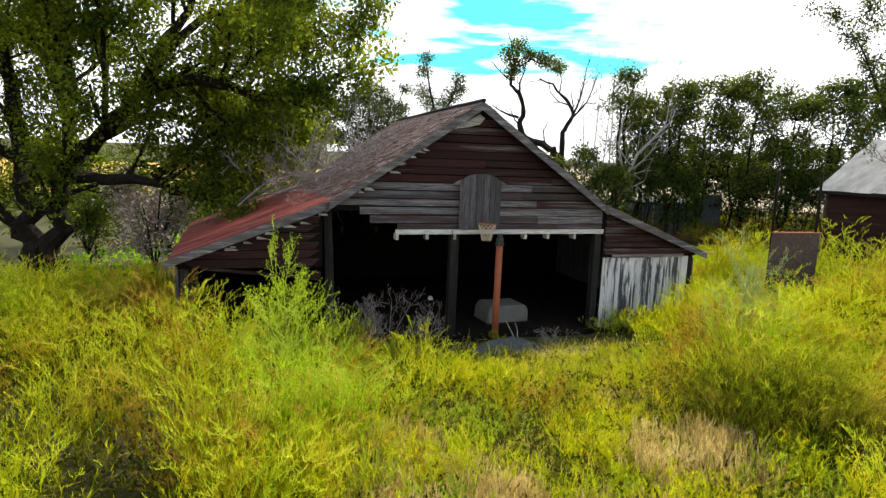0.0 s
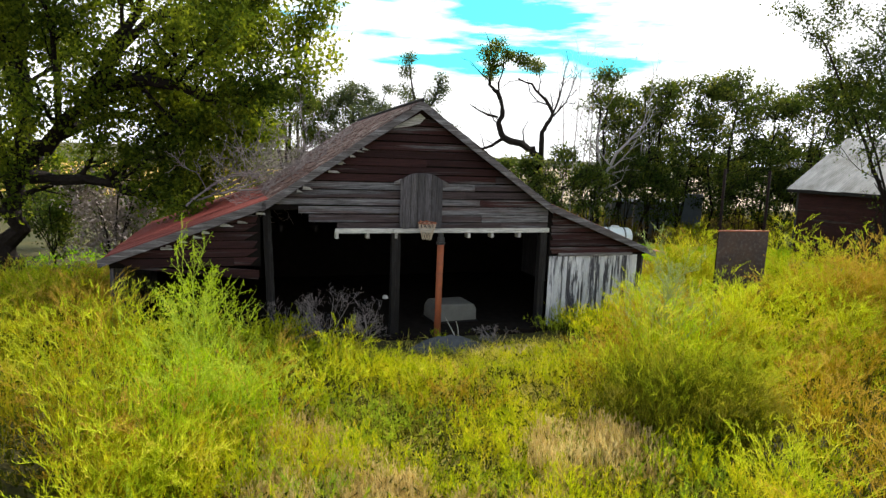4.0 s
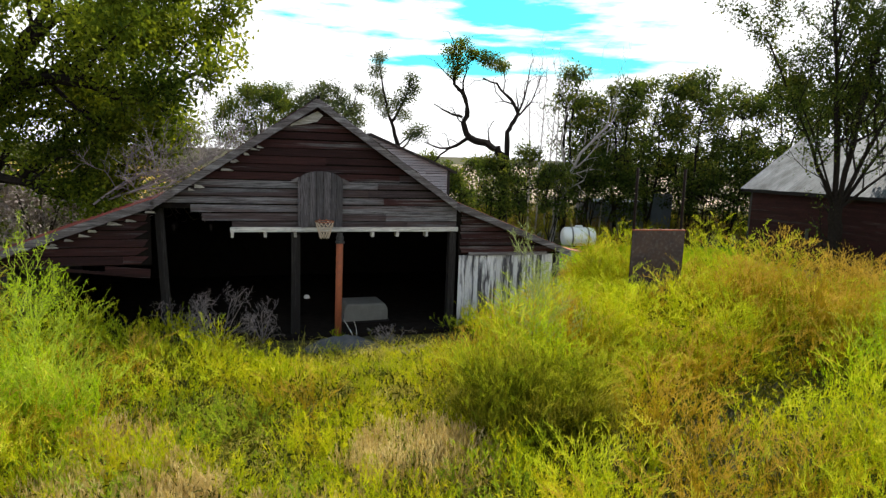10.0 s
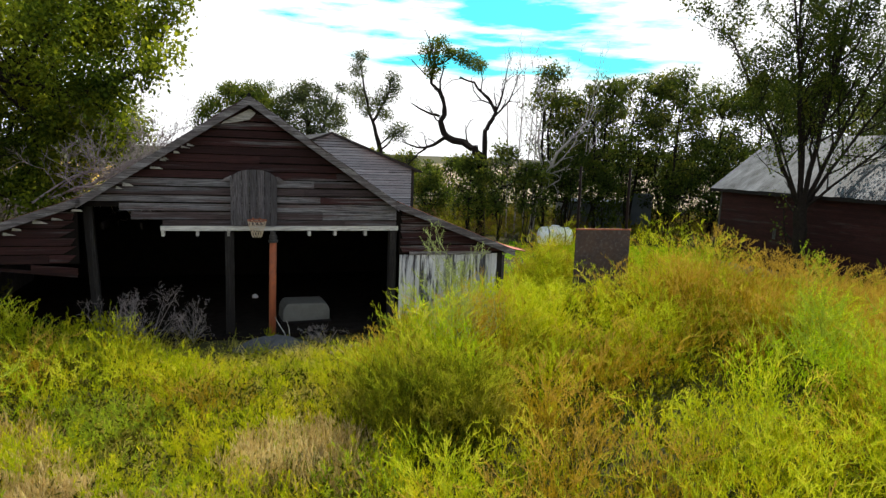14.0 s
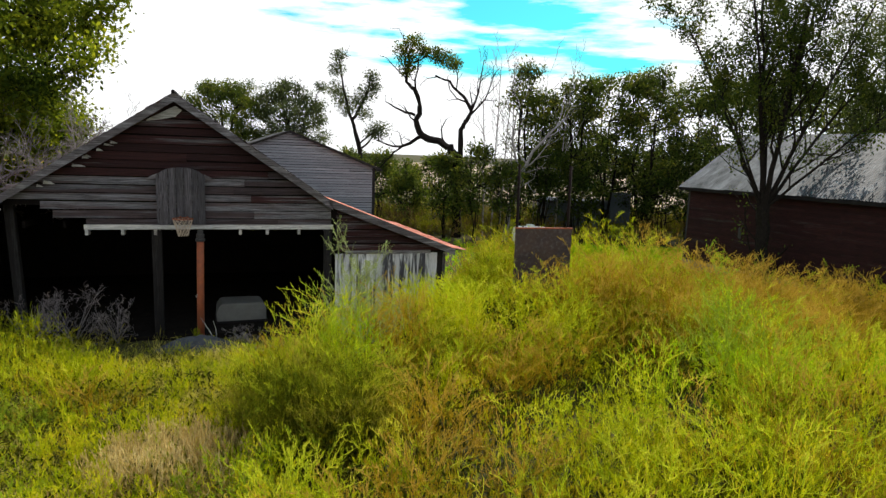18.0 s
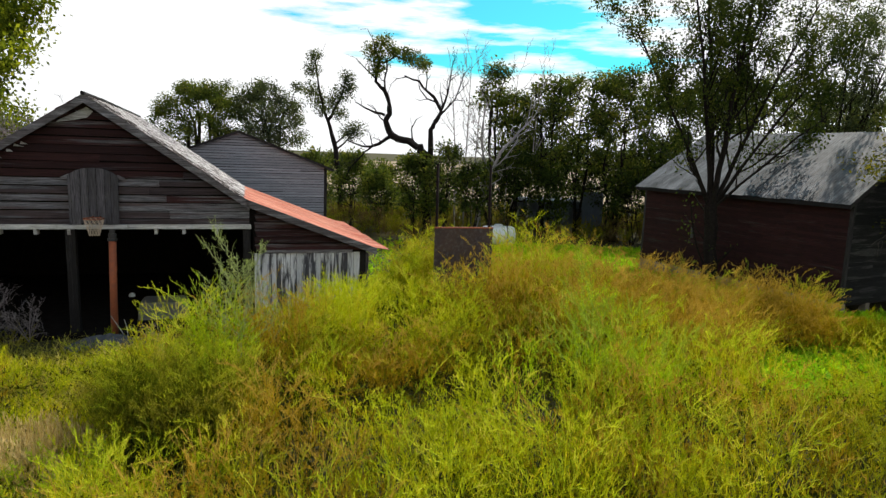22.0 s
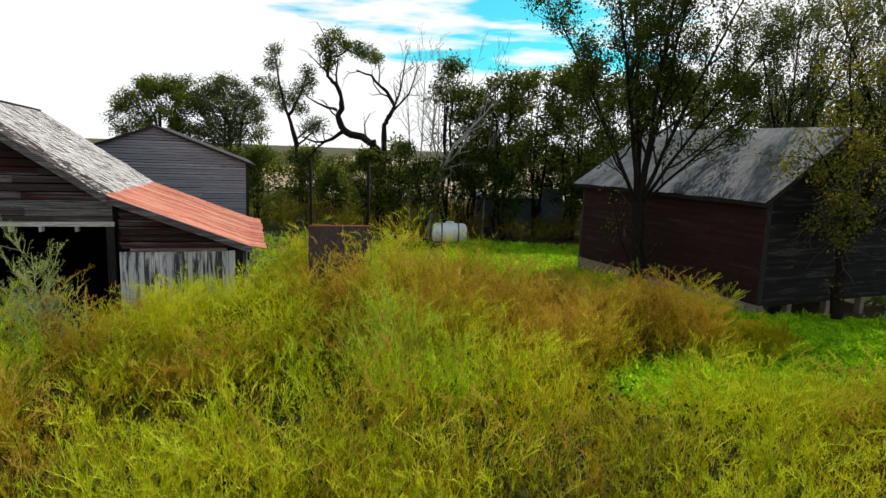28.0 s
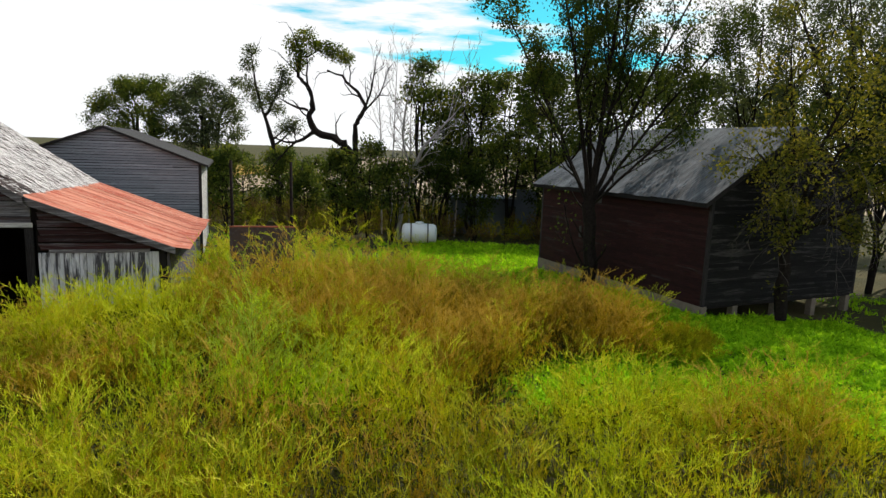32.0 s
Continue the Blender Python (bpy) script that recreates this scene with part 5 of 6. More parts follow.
def bushes(x, y, top, rng, stems, twigs, per, radius, length=0.09, width=0.0115, lo=0.30, loose=0.5, up=0.3, wind=(-0.10, 0.0), reach_out=0.30):
    """Feathery weed bushes: stems fan out from each root up to the given height, side twigs up each stem, small leaves on each twig."""
    n = len(x)
    g = ground_z(x, y)
    h = np.maximum(0.2, top - g) * rng.uniform(0.82, 1.12, n)
    wide = rng.uniform(0.6, 1.4, n)
    i = np.repeat(np.arange(n), stems)
    m = len(i)
    ang = rng.uniform(0, 6.283, m)
    frac = np.sqrt(rng.uniform(0.02, 1, m))
    out = radius * frac * wide[i]
    root = np.stack([x[i] + 0.2 * out * np.cos(ang), y[i] + 0.2 * out * np.sin(ang), g[i] - 0.03], 1)
    hh = h[i] * (1 - 0.30 * frac ** 2 * rng.uniform(0.5, 1.3, m)) * rng.uniform(0.86, 1.04, m)
    reach = np.stack([0.7 * out * np.cos(ang), 0.7 * out * np.sin(ang), hh], 1)
    L = np.linalg.norm(reach, axis=1)
    d = reach / L[:, None]
    bend = np.stack([0.5 * out * np.cos(ang) + wind[0] * L + rng.normal(0, 0.05, m), 0.5 * out * np.sin(ang) + wind[1] * L + rng.normal(0, 0.05, m), -0.05 * L], 1)
    s = rng.uniform(lo, 1.0, (m, twigs))
    tp = root[:, None] + d[:, None] * (L[:, None] * s)[..., None] + bend[:, None] * (s ** 2)[..., None]
    td = 0.55 * d[:, None] + rng.normal(0, 0.46, (m, twigs, 3)) + np.array([0, 0, 0.45])
    td /= np.linalg.norm(td, axis=2, keepdims=True)
    tl = reach_out * (0.4 + 0.6 * np.minimum(1.5, h[i]))[:, None] * (1.15 - 0.75 * s) * rng.uniform(0.5, 1.3, (m, twigs))
    tp, td, tl = tp.reshape(-1, 3), td.reshape(-1, 3), tl.reshape(-1)
    tb = rng.normal(0, 0.22, (len(tl), 3)) * tl[:, None] + np.array([0, 0, 0.12]) * tl[:, None]
    k = len(tl)
    q = rng.uniform(0.15, 1.0, (k, per))
    p = tp[:, None] + td[:, None] * (tl[:, None] * q)[..., None] + tb[:, None] * (q ** 2)[..., None]
    ld = 0.8 * td[:, None] + rng.normal(0, loose, (k, per, 3)) + np.array([0, 0, up])
    ld /= np.linalg.norm(ld, axis=2, keepdims=True)
    w = np.cross(ld, rng.normal(0, 1, (k, per, 3)))
    w /= np.linalg.norm(w, axis=2, keepdims=True) + 1e-9
    LL = length * rng.uniform(0.5, 1.4, (k, per, 1))
    W = width * rng.uniform(0.7, 1.3, (k, per, 1))
    leaf = np.stack([p - w * W / 2, p + w * W / 2, p + ld * LL], 2).reshape(-1, 3, 3)
    sw = np.cross(td, rng.normal(0, 1, (k, 3)))
    sw = sw / (np.linalg.norm(sw, axis=1, keepdims=True) + 1e-9) * 0.0062
    tm = tp + td * tl[:, None] * 0.55 + tb * 0.3
    twig = np.concatenate([np.stack([tp - sw, tp + sw, tm + sw * 0.8], 1), np.stack([tm - sw * 0.8, tm + sw * 0.8, tp + td * tl[:, None] + tb * 1.6], 1)])
    e = root + d * L[:, None] + bend
    mid = root + d * L[:, None] * 0.5 + bend * 0.25
    ow = np.cross(d, rng.normal(0, 1, (m, 3)))
    ow = ow / (np.linalg.norm(ow, axis=1, keepdims=True) + 1e-9) * 0.007
    stem = np.concatenate([np.stack([root - ow, root + ow, mid + ow * 0.7], 1), np.stack([mid - ow * 0.7, mid + ow * 0.7, e], 1)])
    return np.concatenate([leaf, twig, stem])


def plumes(x, y, top, rng, each=7, twigs=8, size=0.27):
    """Seed branches that arch out of the weeds: a bent axis, side strands sweeping up along it, short pods on each strand."""
    i = np.repeat(np.arange(len(x)), each)
    m = len(i)
    g = ground_z(x, y)[i]
    h = np.maximum(0.3, top[i] - g)
    ang = rng.uniform(0, 6.283, m)
    size = size * rng.uniform(0.55, 1.25, m) * np.clip(h, 0.6, 1.4)
    off = 0.42 * np.sqrt(rng.random(m))
    p0 = np.stack([x[i] + off * np.cos(ang), y[i] + off * np.sin(ang), g + h * rng.uniform(0.55, 0.95, m)], 1)
    out = np.stack([np.cos(ang), np.sin(ang), np.zeros(m)], 1)
    up = np.array([0, 0, 1.0])
    lean = rng.uniform(0.15, 0.8, m)[:, None]
    d1 = out * lean + up * rng.uniform(0.7, 1.1, m)[:, None] + rng.normal(0, 0.1, (m, 3))
    d1 /= np.linalg.norm(d1, axis=1)[:, None]
    sag = (out * 0.35 - up * rng.uniform(0.0, 0.45, m)[:, None]) * size[:, None]

    def at(s):
        return p0[:, None] + d1[:, None] * (size[:, None] * s)[..., None] + sag[:, None] * (s ** 2)[..., None]

    def ribbon(a, b, w0, w1):
        d = b - a
        w = np.cross(d, rng.normal(0, 1, d.shape))
        w /= np.linalg.norm(w, axis=-1, keepdims=True) + 1e-9
        return np.concatenate([np.stack([a - w * w0, a + w * w0, b + w * w1], -2).reshape(-1, 3, 3), np.stack([a - w * w0, b + w * w1, b - w * w1], -2).reshape(-1, 3, 3)])

    s = np.linspace(0.0, 1.0, 4)[None].repeat(m, 0)
    ax = at(s)
    parts = [ribbon(ax[:, :-1], ax[:, 1:], 0.004, 0.0034)]
    s = np.linspace(0.12, 1.0, twigs)[None] + rng.uniform(-0.04, 0.04, (m, twigs))
    tp = at(s)
    along = d1[:, None] + 2 * (sag / size[:, None])[:, None] * s[..., None]
    side = np.cross(d1, rng.normal(0, 1, (m, 3)))
    side /= np.linalg.norm(side, axis=1)[:, None]
    alt = np.where(np.arange(twigs) % 2, 1.0, -1.0)[None, :, None]
    td = along + side[:, None] * alt * 0.8 + up * 0.25 + rng.normal(0, 0.25, (m, twigs, 3))
    td /= np.linalg.norm(td, axis=2)[..., None]
    tl = (size[:, None] * 0.36 * (1.15 - 0.75 * s) * rng.uniform(0.6, 1.2, (m, twigs)))[..., None]
    mid = tp + td * tl * 0.55
    end = mid + (td * 0.7 + up * 0.8 + along * 0.4) * tl * 0.42
    parts += [ribbon(tp, mid, 0.0034, 0.0038), ribbon(mid, end, 0.0038, 0.0022)]
    q = rng.uniform(0.2, 1.0, (m, twigs, 2, 1))
    pp = tp[:, :, None] + (end - tp)[:, :, None] * q
    pd = 0.8 * td[:, :, None] + rng.normal(0, 0.5, (m, twigs, 2, 3)) + up * 0.5
    pd /= np.linalg.norm(pd, axis=3)[..., None]
    pw = np.cross(pd, rng.normal(0, 1, pd.shape))
    pw = pw / (np.linalg.norm(pw, axis=3)[..., None] + 1e-9) * 0.0042
    parts.append(np.stack([pp - pw, pp + pw, pp + pd * 0.04], 3).reshape(-1, 3, 3))
    return np.concatenate(parts)


def field(name, label, material, tris, category="weeds"):
    return tagged(tri_mesh(name, tris, material), label, category, kind="stuff")


rng = np.random.default_rng(3)


def patchy(x, y, s, ox, oy):
    return np.array([noise.noise((a * s + ox, b * s + oy, 0.3)) for a, b in zip(x, y)])


# clumps: each has its own height, spread and tint; plants crowd round their middles
cn = 430
ccx, ccy = rng.uniform(-17, 29, cn), rng.uniform(3.0, 25.5, cn)
cr = rng.uniform(0.85, 1.75, cn)
ch = rng.uniform(0.74, 1.2, cn)
ct = 0.42 * rng.standard_normal(cn)


def clump(x, y):
    """Height factor, tint and nearness of the clump that a place belongs to."""
    d = np.sqrt((x[:, None] - ccx) ** 2 + (y[:, None] - ccy) ** 2) / cr
    i = d.argmin(1)
    near = d[np.arange(len(x)), i]
    return ch[i] * (1 - 0.72 * np.clip(near, 0, 1.0) ** 2), ct[i], near


x, y = scatter(5600, -16, 28, 3.4, 25, rng, weed_room)
hf, tone, near = clump(x, y)
keep = rng.random(len(x)) < np.clip(1.3 - 1.0 * near, np.where(weed_top(x, y) < 1.2, 0.95, 0.22), 1)
x, y, hf, tone = x[keep], y[keep], hf[keep], tone[keep]
# thick stands: fresh weeds in the near corner, tall ones by the plate, rusty ones before the granary
for cx, cy, rx, ry, n, h0, h1, t0, t1 in ((-2.0, 7.8, 1.5, 1.3, 70, 0.8, 1.15, -0.5, 0.2), (9.3, 19.2, 1.3, 1.0, 60, 0.8, 1.05, -0.6, 0.0), (18.7, 17.3, 2.8, 1.2, 110, 0.5, 0.78, 0.1, 0.9), (13.8, 14.3, 3.4, 1.7, 150, 0.7, 1.02, 0.3, 1.2), (8.6, 12.0, 1.6, 1.2, 50, 0.6, 0.9, 0.3, 1.0), (11.0, 8.2, 2.4, 1.4, 65, 0.35, 0.95, -0.4, 0.6)):
    ea, er = rng.uniform(0, 6.283, n), np.sqrt(rng.random(n))
    x, y = np.append(x, cx + rx * er * np.cos(ea)), np.append(y, cy + ry * er * np.sin(ea))
    hf, tone = np.append(hf, rng.uniform(h0, h1, n)), np.append(tone, rng.uniform(t0, t1, n))
top = weed_top(x, y) * (0.16 + 0.94 * hf)
tone = tone + 0.95 * patchy(x, y, 0.36, 11, 2) + 0.12 * rng.standard_normal(len(x))
tone = tone + 0.5 * bump_at(x, y, 12.5, 15.5, 5, 4, 1) + 0.30 * fade(-x, -1, 4) - 0.06 * fade(x, 7, 11) + 0.35 * bump_at(x, y, 22.5, 10.3, 4.0, 1.8, 1) + 0.3 * bump_at(x, y, 10.0, 8.0, 2.0, 1.5, 1)
low = weed_top(x, y) < 1.15
tone = tone + 0.55 * bump_at(x, y, 18.6, 17.8, 2.6, 2.0, 1)
lime = 0.25 * np.sign(tone) * np.minimum(1, np.abs(tone)) * -1 + (bump_at(x, y, 12.6, 10.8, 2.0, 1.7, 1) + bump_at(x, y, -2.0, 9.0, 1.5, 1.6, 1) + bump_at(x, y, 5.9, 11.2, 1.1, 0.9, 1)) > 0.55
sets = {"lime": lime, "yellow": (~lime) & (~low) & (tone < 0.02), "olive": (~lime) & (~low) & (tone >= 0.02) & (tone < 0.46), "rusty": (~lime) & (~low) & (tone >= 0.46),
        "herb": (~lime) & low & (tone < -0.28), "low": (~lime) & low & (tone >= -0.28)}
tips = []
SHADED_SIDE = (5.75, 9.75)
for key, mat, label in (("lime", M_LIME, "fresh lime green feathery weeds"), ("yellow", M_KOCHIA, "tall yellow green feathery weeds filling the yard"), ("olive", M_OLIVE, "tall olive feathery weeds"), ("rusty", M_RUSTY, "tall weeds turning rusty orange")):
    k = sets[key]
    field(key + "_weeds", label, mat, bushes(x[k], y[k], top[k], rng, 9, 8, 5, 0.55, 0.068, 0.011, 0.34, 0.34, 0.45, (-0.08, 0.0), 0.22))
    tips.append((x[k], y[k], top[k]))
for (px, py, pt), mat, name, label in zip(tips, (M_PLUMEG, M_PLUME, M_PLUMEO, M_PLUMER), ("lime_plumes", "pale_plumes", "straw_plumes", "rusty_plumes"), ("curved lime green seed plumes above the weeds", "curved pale yellow green seed plumes above the weeds", "curved straw green seed plumes above the weeds", "curved rusty seed plumes above the weeds")):
    field(name, label, mat, plumes(px, py, pt, rng))
# near side of the tall bush: its shade is put into darker coloured weeds
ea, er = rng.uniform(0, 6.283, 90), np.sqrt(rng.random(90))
dx, dy = SHADED_SIDE[0] + 1.15 * er * np.cos(ea), SHADED_SIDE[1] + 0.75 * er * np.sin(ea)
field("dark_weeds", "weeds with brown seed heads, a tall bush's shade in their dark green", M_DUSK, bushes(dx, dy, rng.uniform(1.2, 1.9, 90), rng, 11, 9, 5, 0.5))
field("brown_plumes", "pale brown seed heads on the dark weeds", M_PLUMEO, plumes(dx, dy, rng.uniform(1.2, 1.9, 90), rng, 6, 8, 0.24))
# undergrowth filling the weeds from below, the shade there put into its dark tones
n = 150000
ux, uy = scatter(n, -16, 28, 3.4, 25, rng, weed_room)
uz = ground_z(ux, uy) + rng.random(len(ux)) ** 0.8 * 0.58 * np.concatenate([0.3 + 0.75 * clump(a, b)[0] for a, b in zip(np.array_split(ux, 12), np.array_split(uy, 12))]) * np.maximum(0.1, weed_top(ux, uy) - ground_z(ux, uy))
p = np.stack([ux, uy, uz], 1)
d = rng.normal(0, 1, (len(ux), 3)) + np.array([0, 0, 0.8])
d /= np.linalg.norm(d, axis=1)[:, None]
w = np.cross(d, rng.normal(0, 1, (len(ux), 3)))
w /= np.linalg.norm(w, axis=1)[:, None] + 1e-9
field("undergrowth", "dense leaves low inside the weeds with shade in their colour", M_UNDER, np.stack([p - w * 0.022, p + w * 0.022, p + d * rng.uniform(0.08, 0.2, (len(ux), 1))], 1))
k = sets["herb"]
field("green_herbs", "low leafy green herbs between taller weeds", M_BROAD, bushes(x[k], y[k], top[k] * 0.85, rng, 8, 5, 4, 0.45, 0.08, 0.02))
k = sets["low"]
field("low_weeds", "low yellow green weeds", M_KOCHIA, bushes(x[k], y[k], top[k], rng, 8, 6, 4, 0.48, 0.095, 0.013))

# straw-coloured grass clumps
straw = []
for cx, cy, rr, h, n in ((3.95, 8.7, 1.2, 1.0, 95), (0.2, 7.4, 1.3, 0.9, 105), (1.3, 6.6, 1.2, 0.8, 85), (2.6, 7.0, 1.0, 0.7, 45), (-0.6, 8.6, 0.7, 1.0, 30)):
    a, r = rng.uniform(0, 6.283, n), rr * np.sqrt(rng.random(n))
    px, py = cx + r * np.cos(a), cy + 0.75 * r * np.sin(a)
    straw.append(bushes(px, py, ground_z(px, py) + h * (1 - 0.35 * (r / rr) ** 2), rng, 11, 3, 4, 0.2, 0.075, 0.010, 0.66, 0.25, 1.2, (-0.08, 0.0), 0.10))
field("straw_grass", "dry straw-coloured grass with seed heads", M_STRAW, np.concatenate(straw), "grass")


# dry tangle under the windbreak
n = 800
x, y = rng.uniform(-8, 42, n), rng.uniform(42.5, 60, n)
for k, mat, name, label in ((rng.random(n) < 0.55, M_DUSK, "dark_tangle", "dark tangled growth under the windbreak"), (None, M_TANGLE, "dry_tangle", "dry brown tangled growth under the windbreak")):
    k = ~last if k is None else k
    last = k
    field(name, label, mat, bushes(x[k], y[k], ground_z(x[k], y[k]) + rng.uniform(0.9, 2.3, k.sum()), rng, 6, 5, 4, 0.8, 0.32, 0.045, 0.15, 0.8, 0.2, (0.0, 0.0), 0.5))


def lawn_room(x, y):
    u = (x - 0.77) * 0.9455 + (y - 15.97) * 0.3256
    v = -(x - 0.77) * 0.3256 + (y - 15.97) * 0.9455
    barn = np.where((np.abs(u) < 7.4) & (v > -0.6) & (v < 8.5), 0.0, 1.0)
    gu = (x - 24.25) * 0.8957 + (y - 22.75) * 0.4446
    gv = -(x - 24.25) * 0.4446 + (y - 22.75) * 0.8957
    gran = np.where((gu > -0.1) & (gu < 8.4) & (gv > -0.1) & (gv < 10.5), 0.0, 1.0)
    return barn * gran * (1 - weed_room(x, y)) * np.where((np.abs(u - 1.0) < 3.0) & (v < 0), 0.0, 1.0)


def yard_room(x, y):
    return fade(weed_room(x, y), 0.02, 0.1) * (1 - fade(weed_top(x, y), 1.0, 1.5))


M_PALEGRASS = leafy("dry_yard_grass", [(0.10, 0.11, 0.015), (0.26, 0.25, 0.03), (0.46, 0.40, 0.08), (0.62, 0.50, 0.20)], 1.6, 0.35)
LAWNS = ((16, 30, 10.5, 24, 8000, 0.22, 0.075, lawn_room, M_GRASS, "green_grass", "lush bright green grass in the farmyard"), (13, 27, 20, 42, 5000, 0.28, 0.075, lawn_room, M_GRASS, "green_grass", "lush bright green grass in the farmyard"),
         (-16, 34, 18, 42, 2800, 0.36, 0.06, lawn_room, M_GRASS, "green_grass", "lush bright green grass in the farmyard"), (-4, 9, 5.0, 15, 7500, 0.42, 0.014, yard_room, M_PALEGRASS, "dry_grass", "pale half-dry grass between the weeds of the yard"))
for (x0, x1, y0, y1, n, ln, wd, room, mat, name, label) in LAWNS:
    x, y = scatter(n, x0, x1, y0, y1, rng, room)
    m = len(x)
    g = ground_z(x, y)
    per = 9
    i = np.repeat(np.arange(m), per)
    p = np.stack([x[i] + rng.normal(0, 0.10, m * per), y[i] + rng.normal(0, 0.10, m * per), g[i] - 0.02], 1)
    d = rng.normal(0, 0.45, (m * per, 3)) + np.array([0, 0, 1.0])
    d /= np.linalg.norm(d, axis=1)[:, None]
    w = np.cross(d, rng.normal(0, 1, (m * per, 3)))
    w /= np.linalg.norm(w, axis=1)[:, None] + 1e-9
    L = ln * rng.uniform(0.5, 1.3, (m * per, 1))
    mid = p + d * L * 0.6
    tip = mid + (d * 0.5 + rng.normal(0, 0.35, (m * per, 3)) + np.array([0, 0, -0.25])) * L * 0.6
    t1 = np.stack([p - w * wd / 2, p + w * wd / 2, mid + w * wd / 2], 1)
    t2 = np.stack([mid - w * wd / 2, mid + w * wd / 2, tip], 1)
    field(name, label, mat, np.concatenate([t1, t2]), "grass")


# ---------------------------------------------------------------- things in and before the barn
def barn_at(u, v, z, rz=0.0):
    return BARN @ pose(u, v, z, 0, 0, rz)


def build_hoop():
    rng = random.Random(2)
    t = thing("basketball_hoop", barn_at(0.1, -0.12, 0), "home-made arched plank backboard with rusty hoop and torn net", "hoop")
    w0 = -0.57
    edges = [-0.57, -0.50, -0.29, -0.11, 0.07, 0.26, 0.40, 0.57]
    for a, b in zip(edges, edges[1:]):
        def arch(x):
            return 4.30 - 0.20 * max(0, abs(x) / 0.57) ** 2.6
        bm = bmesh.new()
        lo = 2.88 + rng.uniform(-0.02, 0.02)
        slab(bm, [(a + 0.006, lo), (b - 0.006, lo), (b - 0.006, arch(b)), (0.5 * (a + b), arch(0.5 * (a + b))), (a + 0.006, arch(a))], 0.025)
        ob = part("backboard_plank", bm, M_VERT, t, "upright grey plank")
        ob.location.y = -0.03 + rng.uniform(-0.006, 0.006)
    for s in (-1, 1):
        bm = bmesh.new()
        slab(bm, [(s * 0.55, 4.02), (s * 0.74, 4.0), (s * 0.72, 4.06), (s * 0.55, 4.14)], 0.03)
        part("batten_end", bm, M_GREY, t)
    bm = bmesh.new()
    box(bm, -0.72, 0.75, -0.05, 0.03, 2.76, 2.86)
    part("ledger_board", bm, M_FRIEZE, t, "pale ledger board under the planks")
    bm = bmesh.new()
    n, pts = 22, []
    c = Vector((0.06, -0.40, 3.06))
    pts = [c + 0.23 * Vector((math.cos(6.2832 * i / n), math.sin(6.2832 * i / n), 0)) for i in range(n + 1)]
    tube(bm, pts, 0.013, 6)
    tube(bm, [c + Vector((-0.1, 0.2, 0)), c + Vector((-0.08, 0.36, 0.02))], 0.014, 6)
    tube(bm, [c + Vector((0.1, 0.2, 0)), c + Vector((0.08, 0.36, 0.02))], 0.014, 6)
    part("rim", bm, M_RUST, t, "rusty orange iron rim", True)
    bm = bmesh.new()
    m = 12
    for i in range(m):
        for dirn in (1, -1):
            p = []
            for k in range(6):
                a = 6.2832 * (i + dirn * 0.5 * k) / m
                r = 0.23 - 0.022 * k - (0.01 if k > 2 else 0)
                p.append(c + Vector((r * math.cos(a), r * math.sin(a), -0.085 * k)))
            tube(bm, p, 0.0075, 4, False)
    part("net", bm, M_NET, t, "dirty frayed cord net")
    return t


build_hoop()

t = thing("steel_post", barn_at(0.53, -0.56, 0), "orange rusted steel pipe post standing before the barn", "post")
bm = bmesh.new()
tube(bm, [(-0.01, 0, -0.2), (0, 0.03, 1.2), (0.02, 0.07, 2.52)], 0.088, 14)
part("pipe", bm, M_RUST, t, "", True)
bm = bmesh.new()
for z0, z1, r in ((2.50, 2.56, 0.12), (2.60, 2.68, 0.10), (2.56, 2.60, 0.085), (2.68, 2.78, 0.07)):
    tube(bm, [(0.02, 0.07, z0), (0.02, 0.07, z1)], r, 14)
part("cap_flange", bm, M_BLACK, t, "blackened iron flange")

t = thing("metal_chest", barn_at(1.52, 0.8, 0.02, 4), "pale grey dented metal chest on the barn floor", "chest")
bm = bmesh.new()
slab(bm, [(-0.66, 0.0), (0.66, 0.0), (0.66, 0.36), (0.56, 0.52), (-0.52, 0.54), (-0.64, 0.38)], 0.9)
bmesh.ops.bevel(bm, geom=bm.edges[:], offset=0.03, segments=2, affect="EDGES")
part("body", bm, M_CAP, t)
bm = bmesh.new()
box(bm, -0.69, 0.7, -0.02, 0.92, -0.01, 0.05)
part("base_rail", bm, M_POST, t)

# stand-in for an unidentified small pale thing inside the barn; bowl form assumed
t = thing("enamel_basin", barn_at(0.21, 4.0, 0.06), "small pale object on the barn floor, form assumed", "basin")
bm = bmesh.new()
bmesh.ops.create_cone(bm, cap_ends=True, segments=16, radius1=0.10, radius2=0.06, depth=0.06, matrix=pose(0, 0, 0, 60, 20, 0))
part("bowl", bm, M_TANK, t)


def mound(name, x, y, rx, ry, h, material, label, category, seed, rz=0.0, rough=0.12):
    verts, faces = [], []
    n, m = 28, 9
    for j in range(m + 1):
        for i in range(n):
            a, r = 6.2832 * i / n, j / m
            px, py = rx * r * math.cos(a), ry * r * math.sin(a)
            z = h * (1 - r * r) ** 0.8 * (1 + 1.2 * rough * noise.noise((px * 2 + seed, py * 2, 0))) + rough * 0.5 * noise.noise((px * 6, py * 6, seed)) * (1 - r) - 0.05 * r
            verts.append((px, py, z))
    for j in range(m):
        for i in range(n):
            faces.append((j * n + i, (j + 1) * n + i, (j + 1) * n + (i + 1) % n, j * n + (i + 1) % n))
    ob = mesh_object(name, verts, faces, material)
    ob.matrix_world = pose(x, y, float(ground_z(x, y)), 0, 0, rz)
    return tagged(ob, label, category)


